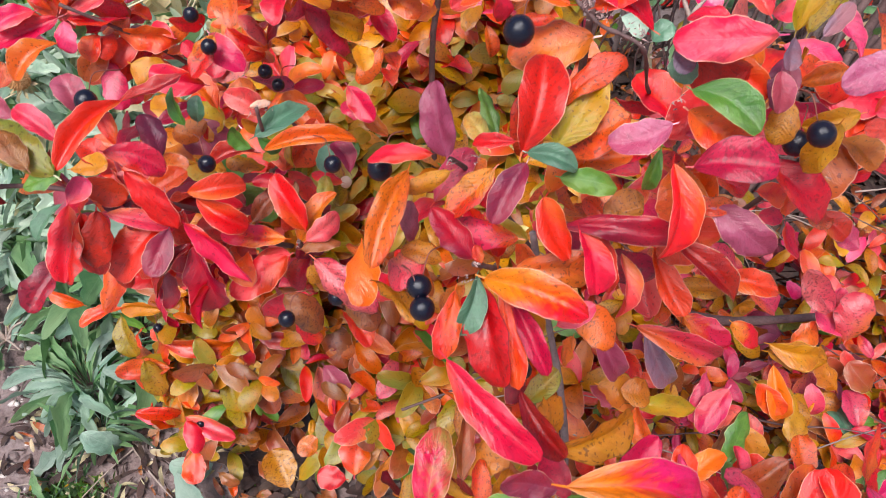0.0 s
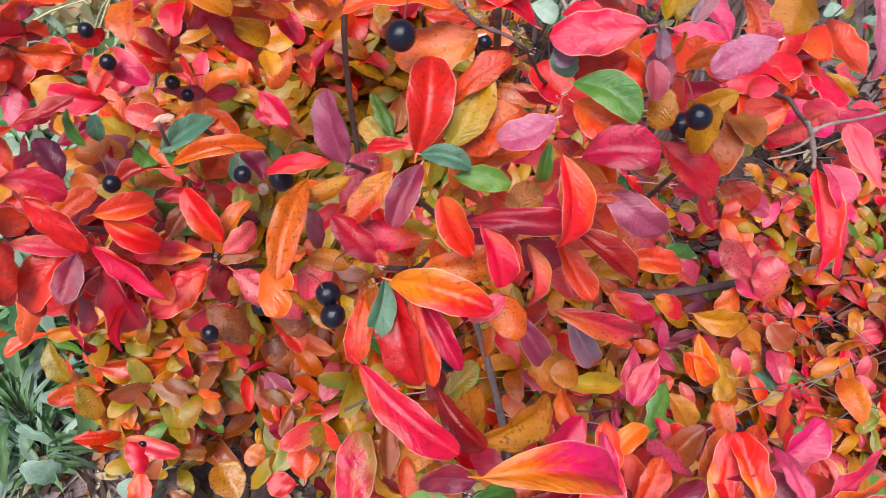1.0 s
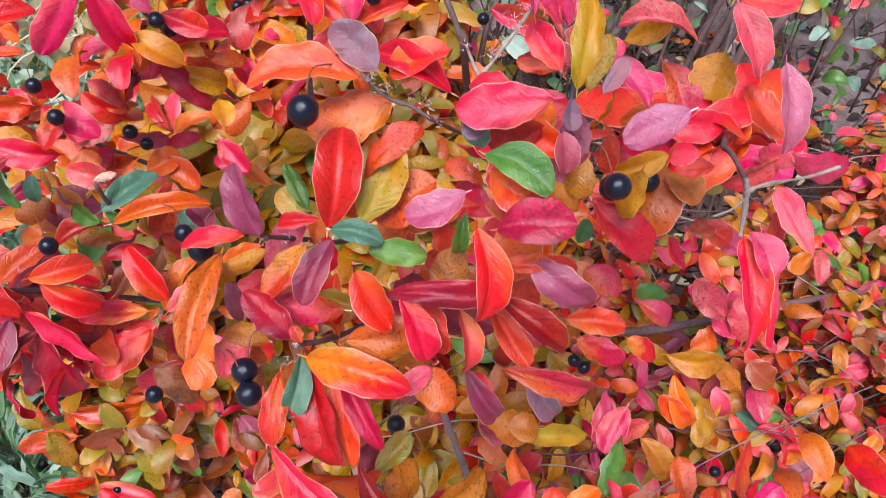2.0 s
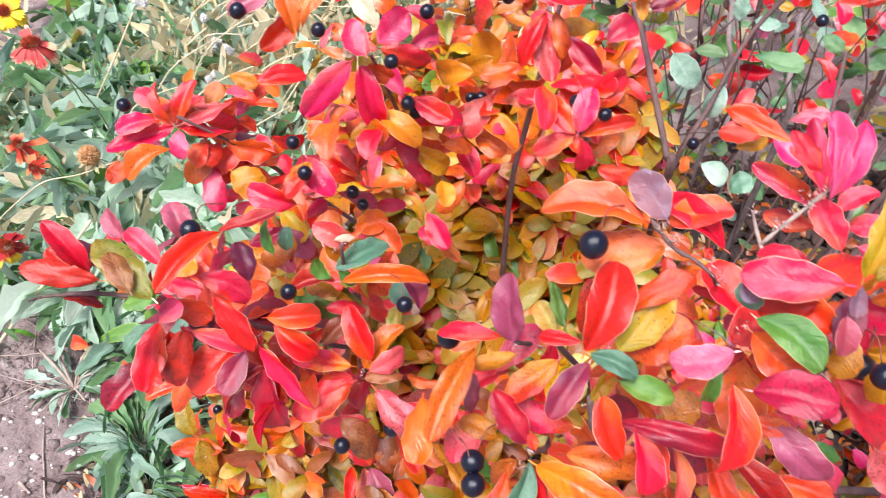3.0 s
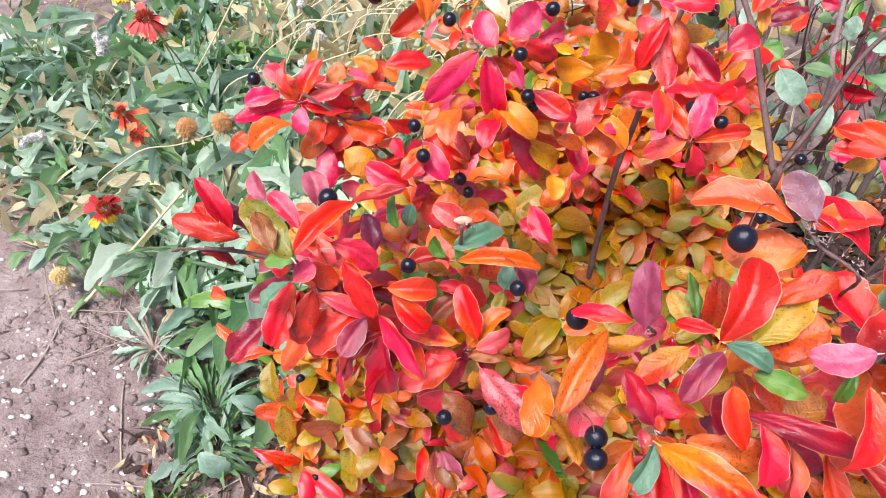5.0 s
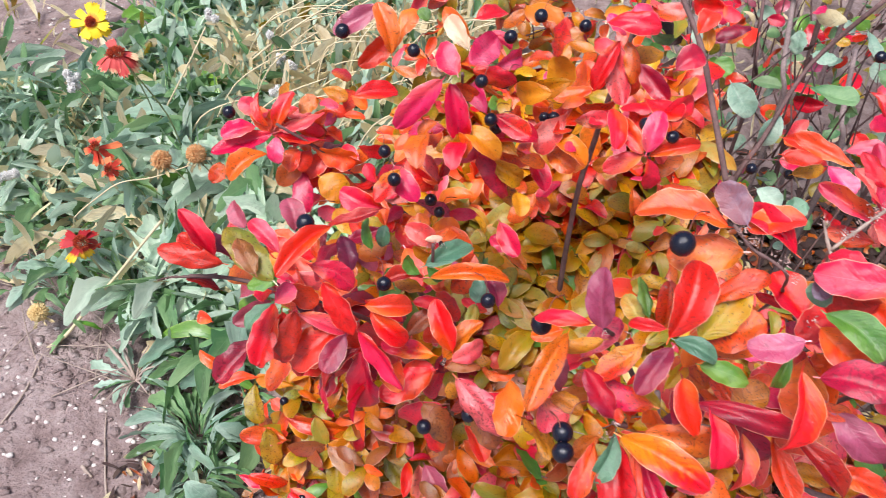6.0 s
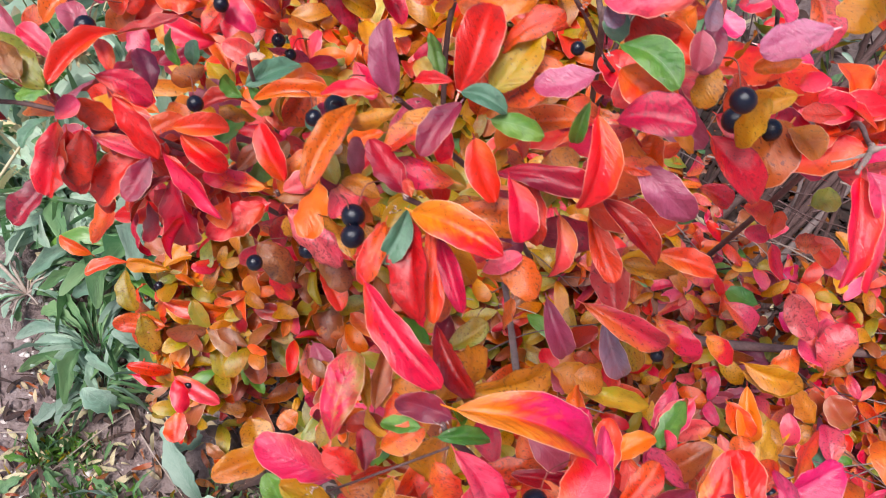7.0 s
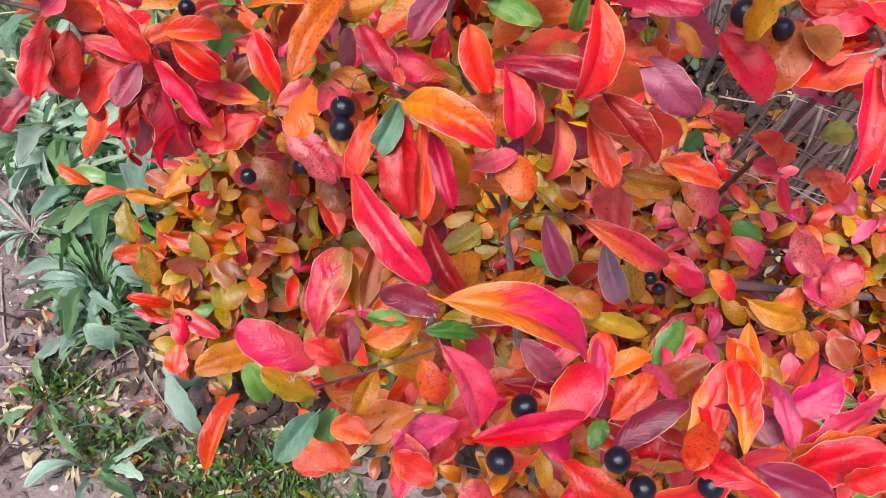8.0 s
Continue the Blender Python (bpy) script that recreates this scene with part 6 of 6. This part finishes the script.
def litter():
    """Dead twigs and pale stones on the soil."""
    for k in range(64):
        x, y = rng.choice(((rng.uniform(-0.75, -0.2), rng.uniform(0.2, 0.65)), (rng.uniform(-0.7, -0.35), rng.uniform(0.45, 0.62)), (rng.uniform(0.25, 0.75), rng.uniform(0.45, 1.0))))
        a, l = rng.uniform(0, 6.28), rng.uniform(0.05, 0.18)
        p = Vector((x, y, ground_height(x, y) + 0.003))
        q = Vector((x + l * math.cos(a), y + l * math.sin(a), 0))
        q.z = ground_height(q.x, q.y) + rng.uniform(0.002, 0.02)
        ob = stem("dead_twig", None, (p, (p + q) / 2 + Vector((rng.uniform(-0.01, 0.01), 0, 0.005)), q), 0.0010, 0.0005, TWIG_DEAD)
        tagged(ob, "thin grey dead twig lying on soil", "twig", "dead twigs")
    for points, r in ((((-0.604, 0.381), (-0.599, 0.417), (-0.604, 0.45), (-0.608, 0.481), (-0.601, 0.505)), 0.0016), (((-0.422, 0.324), (-0.440, 0.35), (-0.452, 0.371), (-0.470, 0.40), (-0.484, 0.428)), 0.0014), (((-0.476, 0.356), (-0.466, 0.350), (-0.455, 0.345)), 0.0024)):
        ob = stem("dead_twig", None, [(x, y, ground_height(x, y) + 0.003) for x, y in points], r, r * 0.6, TWIG_DEAD)
        tagged(ob, "pale dead twig lying on bare soil", "twig", "dead twigs")
    bm = bmesh.new()
    bmesh.ops.create_icosphere(bm, subdivisions=1, radius=1.0)
    base = np.array([v.co[:] for v in bm.verts])
    faces = np.array([[v.index for v in f.verts] for f in bm.faces])
    bm.free()
    P, F, n = [], [], 0
    for k in range(1300):
        x, y = rng.uniform(-1.2, -0.1), rng.uniform(0.1, 1.4)
        r = 0.0010 + 0.0040 * rng.random() ** 3
        a = base * (1 + 0.3 * np.array([[rng.uniform(-1, 1)] for _ in base])) * np.array([r * 1.3, r, r * 0.7])
        P.append(a + np.array([x, y, ground_height(x, y) + r * 0.2]))
        F.append(faces + n)
        n += len(base)
    for k in range(170):
        x, y = loose.uniform(-0.72, -0.36), loose.uniform(0.22, 0.50)
        r = 0.0012 + 0.0036 * loose.random() ** 2
        a = base * (1 + 0.35 * np.array([[loose.uniform(-1, 1)] for _ in base])) * np.array([r * loose.uniform(0.9, 1.7), r, r * 0.7])
        P.append(a + np.array([x, y, ground_height(x, y) + r * 0.3]))
        F.append(faces + n)
        n += len(base)
    me = mesh_of("stones", np.concatenate(P).tolist(), np.concatenate(F).tolist(), None, (PEBBLE,))
    tagged(new("stones", me), "small pale stones strewn on soil", "stones", kind="stuff")
    P, F, n = [], [], 0
    for k in range(3200):
        x, y = rng.uniform(-1.2, -0.1), rng.uniform(0.1, 1.3)
        r = 0.0012 + 0.0055 * rng.random() ** 4
        a = base * (1 + 0.35 * np.array([[rng.uniform(-1, 1)] for _ in base])) * np.array([r * 1.2, r, r * 0.8])
        P.append(a + np.array([x, y, ground_height(x, y)]))
        F.append(faces + n)
        n += len(base)
    for k in range(700):
        x, y = (loose.gauss(-0.575, 0.035), loose.gauss(0.49, 0.02)) if k < 420 else (loose.uniform(-0.7, -0.35), loose.uniform(0.25, 0.5))
        r = 0.0018 + 0.0060 * loose.random() ** 3
        a = base * (1 + 0.4 * np.array([[loose.uniform(-1, 1)] for _ in base])) * np.array([r * 1.3, r, r * 0.8])
        P.append(a + np.array([x, y, ground_height(x, y)]))
        F.append(faces + n)
        n += len(base)
    me = mesh_of("soil_crumbs", np.concatenate(P).tolist(), np.concatenate(F).tolist(), None, (SOIL,))
    tagged(new("soil_crumbs", me), "loose crumbs of dry brown soil", "soil", kind="stuff")
    # fallen leaves, mostly dark ones added to deepen the shade under the shrub
    heap = Heap()
    for k in range(6200):
        x, y = rng.uniform(-0.2, 0.95), rng.uniform(0.2, 1.2)
        b = Vector((x, y, ground_height(x, y) + 0.004))
        if k > 1300:
            x, y = rng.uniform(0.2, 0.75), rng.uniform(0.42, 1.05)
            b = Vector((x, y, ground_height(x, y) + rng.uniform(0.003, 0.02)))
        if 3300 < k < 3800:
            x, y = rng.uniform(-0.16, 0.14), rng.uniform(0.27, 0.5)
            b = Vector((x, y, ground_height(x, y) + rng.uniform(0.003, 0.015)))
        a = rng.uniform(0, 6.28)
        l = rng.uniform(0.015, 0.03)
        heap.put(pick({"humus": 9, "brown": 1.5, "dry": 0.3, "rust": 0.4}), blade_pose(b, b + Vector((math.cos(a) * l, math.sin(a) * l, 0.003)), l * 0.5, 0.3, Vector((0, 0, 1))), rng.choice(SIMPLE))
    # straw bits, and dark shards that paint the shaded soil beside the shrub
    for k in range(900):
        x, y = rng.uniform(-0.42, -0.08), rng.uniform(0.18, 0.5)
        b = Vector((x, y, ground_height(x, y) + rng.uniform(0.002, 0.008)))
        a, l = rng.uniform(0, 6.28), rng.uniform(0.006, 0.03)
        heap.put(pick({"humus": 6, "dry": 2, "brown": 1.5}), blade_pose(b, b + Vector((math.cos(a) * l, math.sin(a) * l, 0.003)), l * rng.uniform(0.08, 0.35), 0.2, Vector((0, 0, 1))), rng.choice(STRAP))
    litter_ob = thing("leaf_litter", (0.3, 0.6, 0), "fallen dry brown leaves under the shrub", "leaf litter", kind="stuff")
    heap.build("fallen_leaves", litter_ob, "dry fallen leaves")


litter()


def grass():
    heap = Heap()
    for k in range(5200):
        x, y = rng.uniform(-1.6, 1.3), rng.uniform(0.95, 2.6)
        tall = k % 3 == 1
        if tall:
            x, y = rng.uniform(-1.3, -0.2), rng.uniform(0.6, 1.5)
            if y < 0.64 - 0.5 * (x + 0.47) or (x < -0.86 and y > 1.0):
                continue
        if k % 3 == 0:
            cx, cy, cr = rng.choice(((-0.27, 0.235, 0.03), (-0.06, 0.205, 0.05), (-0.33, 0.29, 0.02), (-0.15, 0.19, 0.03), (-0.14, 0.245, 0.045), (-0.10, 0.23, 0.04), (-0.05, 0.24, 0.04)))
            x, y = rng.gauss(cx, cr), rng.gauss(cy, cr * 0.6)
        b = Vector((x, y, ground_height(x, y)))
        l = rng.uniform(0.03, 0.12) if y > 0.5 else rng.uniform(0.010, 0.026)
        if tall:
            l = rng.uniform(0.06, 0.13)
        d = Vector((rng.gauss(0, 0.5), rng.gauss(0.15, 0.5), 0.7)).normalized()
        heap.put(pick({"silver": 7, "herb": 3, "bleached": 1} if tall else {"moss": 1.5, "herb": 2.5, "bleached": 6} if y > 0.5 else {"green": 3, "herb": 4, "moss": 0.8, "bleached": 0.5}), blade_pose(b, b + d * l, l * (0.06 if y > 0.5 else 0.13), 0.6), rng.choice(STRAP))
    for k in range(2600):
        x, y = loose.uniform(-0.68, -0.12), loose.uniform(1.02, 1.65)
        if k % 4 == 0:
            x, y = loose.uniform(-0.95, -0.45), loose.uniform(0.62, 1.15)
        b = Vector((x, y, ground_height(x, y)))
        l = loose.uniform(0.05, 0.13)
        d = Vector((loose.gauss(0.1, 0.7), loose.gauss(0, 0.6), 0.55)).normalized()
        heap.put("bleached" if loose.random() < 0.8 else "sage", blade_pose(b, b + d * l, l * 0.045, 0.6), loose.choice(STRAP))
    ob = thing("grass", (-0.3, 1.4, 0), "thin green and dry grass among the herbs", "grass", kind="stuff")
    heap.build("grass_blades", ob, "short grass blades")


grass()


# ---- upright stems and green saplings behind ----
def thicket():
    ob = thing("bare_stem_shrub", (0.45, 0.95, 0), "leggy shrub with bare grey stems and green leaves", "shrub")
    for k in range(9):
        x, y = 0.55 + rng.uniform(-0.3, 0.45), 0.98 + rng.uniform(-0.15, 0.3)
        lean = rng.uniform(-0.12, 0.12)
        stem("stem", ob, ((x, y, 0), (x + lean * 0.5, y, 0.35), (x + lean, y + rng.uniform(-0.05, 0.1), 0.8)), rng.uniform(0.0025, 0.004), 0.003, rng.choice((BARK_GREY, BARK, BARK, BARK)))
    stem("stem", ob, ((0.112, 0.617, 0.565), (0.132, 0.561, 0.551), (0.145, 0.51, 0.532), (0.158, 0.462, 0.511), (0.159, 0.449, 0.508), (0.19, 0.56, 0.25), (0.22, 0.6, 0.0)), 0.0022, 0.0032, BARK)
    stem("stem", ob, ((0.271, 0.646, 0.560), (0.236, 0.640, 0.500), (0.206, 0.582, 0.460), (0.187, 0.553, 0.420), (0.177, 0.543, 0.250), (0.220, 0.560, 0.000)), 0.0019, 0.0030, BARK)
    stem("stem", ob, ((0.239, 0.901, 0.420), (0.239, 0.837, 0.380), (0.258, 0.878, 0.300), (0.268, 0.908, 0.000)), 0.0022, 0.0031, BARK)
    stem("stem", ob, ((0.283, 0.947, 0.400), (0.278, 0.864, 0.360), (0.289, 0.850, 0.300), (0.299, 0.880, 0.000)), 0.0030, 0.0042, BARK_GREY)
    stem("stem", ob, ((0.328, 0.814, 0.420), (0.321, 0.750, 0.380), (0.333, 0.743, 0.320), (0.343, 0.773, 0.000)), 0.0030, 0.0042, BARK_GREY)
    stem("stem", ob, ((0.361, 0.750, 0.420), (0.354, 0.703, 0.380), (0.373, 0.728, 0.300), (0.383, 0.758, 0.000)), 0.0022, 0.0031, BARK)
    for k in range(330):
        p = Vector((rng.uniform(0.12, 1.0), rng.uniform(0.76, 1.4), rng.uniform(0.1, 0.48)))
        if p.x > 0.45:
            p.y += 0.1
        b, t, w = random_leaf(p, 0.036)
        lf = part("leaf", rng.choice(SMALL), ob, "", LEAF[pick({"herb": 5, "sage": 1.5, "green": 4, "moss": 2, "red": 3.5, "crimson": 3.5, "mauve": 1.5, "salmon": 1})])
        lf.matrix_basis = blade_pose(b, t, w * 1.2, 0.5)
    for b, t, w, colour in (
            ((0.180, 0.643, 0.470), (0.201, 0.625, 0.450), 0.024, "sage"),
            ((0.219, 0.603, 0.470), (0.207, 0.590, 0.448), 0.018, "sage"),
            ((0.247, 0.653, 0.470), (0.286, 0.639, 0.471), 0.021, "herb"),
            ((0.255, 0.708, 0.470), (0.276, 0.702, 0.471), 0.015, "sage"),
            ((0.199, 0.651, 0.470), (0.222, 0.646, 0.471), 0.013, "herb"),
            ((0.169, 0.682, 0.470), (0.183, 0.673, 0.460), 0.022, "green"),
            ((0.249, 0.750, 0.470), (0.249, 0.738, 0.450), 0.017, "sage"),
            ((0.157, 0.747, 0.470), (0.156, 0.735, 0.449), 0.015, "sage"),
            ((0.194, 0.505, 0.470), (0.211, 0.494, 0.463), 0.016, "sage"),
            ((0.212, 0.479, 0.470), (0.224, 0.485, 0.481), 0.017, "teal"),
            ((0.184, 0.573, 0.470), (0.171, 0.570, 0.462), 0.012, "olive"),
            ((0.164, 0.708, 0.470), (0.191, 0.711, 0.483), 0.012, "mauve"),
            ((0.168, 0.765, 0.470), (0.181, 0.759, 0.463), 0.013, "crimson"),
            ((0.219, 0.766, 0.470), (0.235, 0.761, 0.468), 0.012, "crimson"),
            ((0.127, 0.658, 0.470), (0.148, 0.649, 0.461), 0.017, "red"),
            ((0.263, 0.785, 0.470), (0.274, 0.786, 0.478), 0.015, "pink"),
            ((0.298, 0.657, 0.470), (0.314, 0.642, 0.457), 0.011, "red"),
            ((0.219, 0.573, 0.470), (0.245, 0.560, 0.465), 0.020, "red"),
            ((0.213, 0.544, 0.470), (0.242, 0.538, 0.475), 0.016, "crimson"),
            ((0.250, 0.545, 0.470), (0.272, 0.528, 0.461), 0.019, "pink"),
            ((0.333, 0.754, 0.470), (0.344, 0.741, 0.455), 0.015, "crimson"),
            ((0.279, 0.742, 0.470), (0.293, 0.737, 0.469), 0.011, "olive"),
            ((0.266, 0.568, 0.470), (0.291, 0.565, 0.481), 0.013, "salmon"),
            ((0.312, 0.764, 0.470), (0.327, 0.748, 0.452), 0.014, "sage"),
            ((0.311, 0.693, 0.470), (0.328, 0.682, 0.463), 0.014, "herb")):
        lf = part("leaf", rng.choice(BLADES), ob, "", LEAF[colour])
        lf.matrix_basis = blade_pose(b, t, w, 0.4)
        d = Vector(b)
        stem("twig", ob, (d, d + Vector((rng.gauss(0, 0.01), 0.02, -0.03)), d + Vector((rng.gauss(0, 0.02), 0.05, -0.12))), 0.0005, 0.0014, rng.choice((BARK, BARK_GREY)), sides=5)
    heap = Heap()
    pts_all, faces_all, total = [], [], 0
    for k in range(1500):
        p = Vector((rng.uniform(0.1, 1.3), rng.uniform(0.68, 1.7), rng.uniform(0.02, 0.42)))
        if 0.28 < p.x < 0.56 and p.y < 0.85:
            continue
        b, t, w = random_leaf(p, 0.03)
        # the darkest brown leaves here stand in for shaded gaps
        heap.put(pick({"herb": 4, "sage": 2, "green": 3, "moss": 3, "red": 2.5, "salmon": 2, "crimson": 1, "mauve": 1.5, "dry": 1, "humus": 2}), blade_pose(b, t, w, 0.5), rng.choice(SIMPLE))
    for k in range(190):
        p = Vector((rng.uniform(0.12, 1.2), rng.uniform(0.62, 1.5), rng.uniform(0.0, 0.25)))
        q = p + Vector((rng.gauss(0, 0.06), rng.gauss(0.02, 0.05), rng.uniform(0.1, 0.3)))
        a, f = tube((q, (p + q) / 2 + Vector((rng.gauss(0, 0.012), 0, 0)), p), 0.0008, 0.0018, 5)
        pts_all += a
        faces_all += [tuple(i + total for i in fc) for fc in f]
        total += len(a)
    heap.build("foliage", ob, "mixed green and reddish leaves")
    tagged(part("twiggy_growth", mesh_of("twiggy_growth", pts_all, faces_all, None, (BARK,)), ob, "thin grey twigs"), kind="stuff")


thicket()
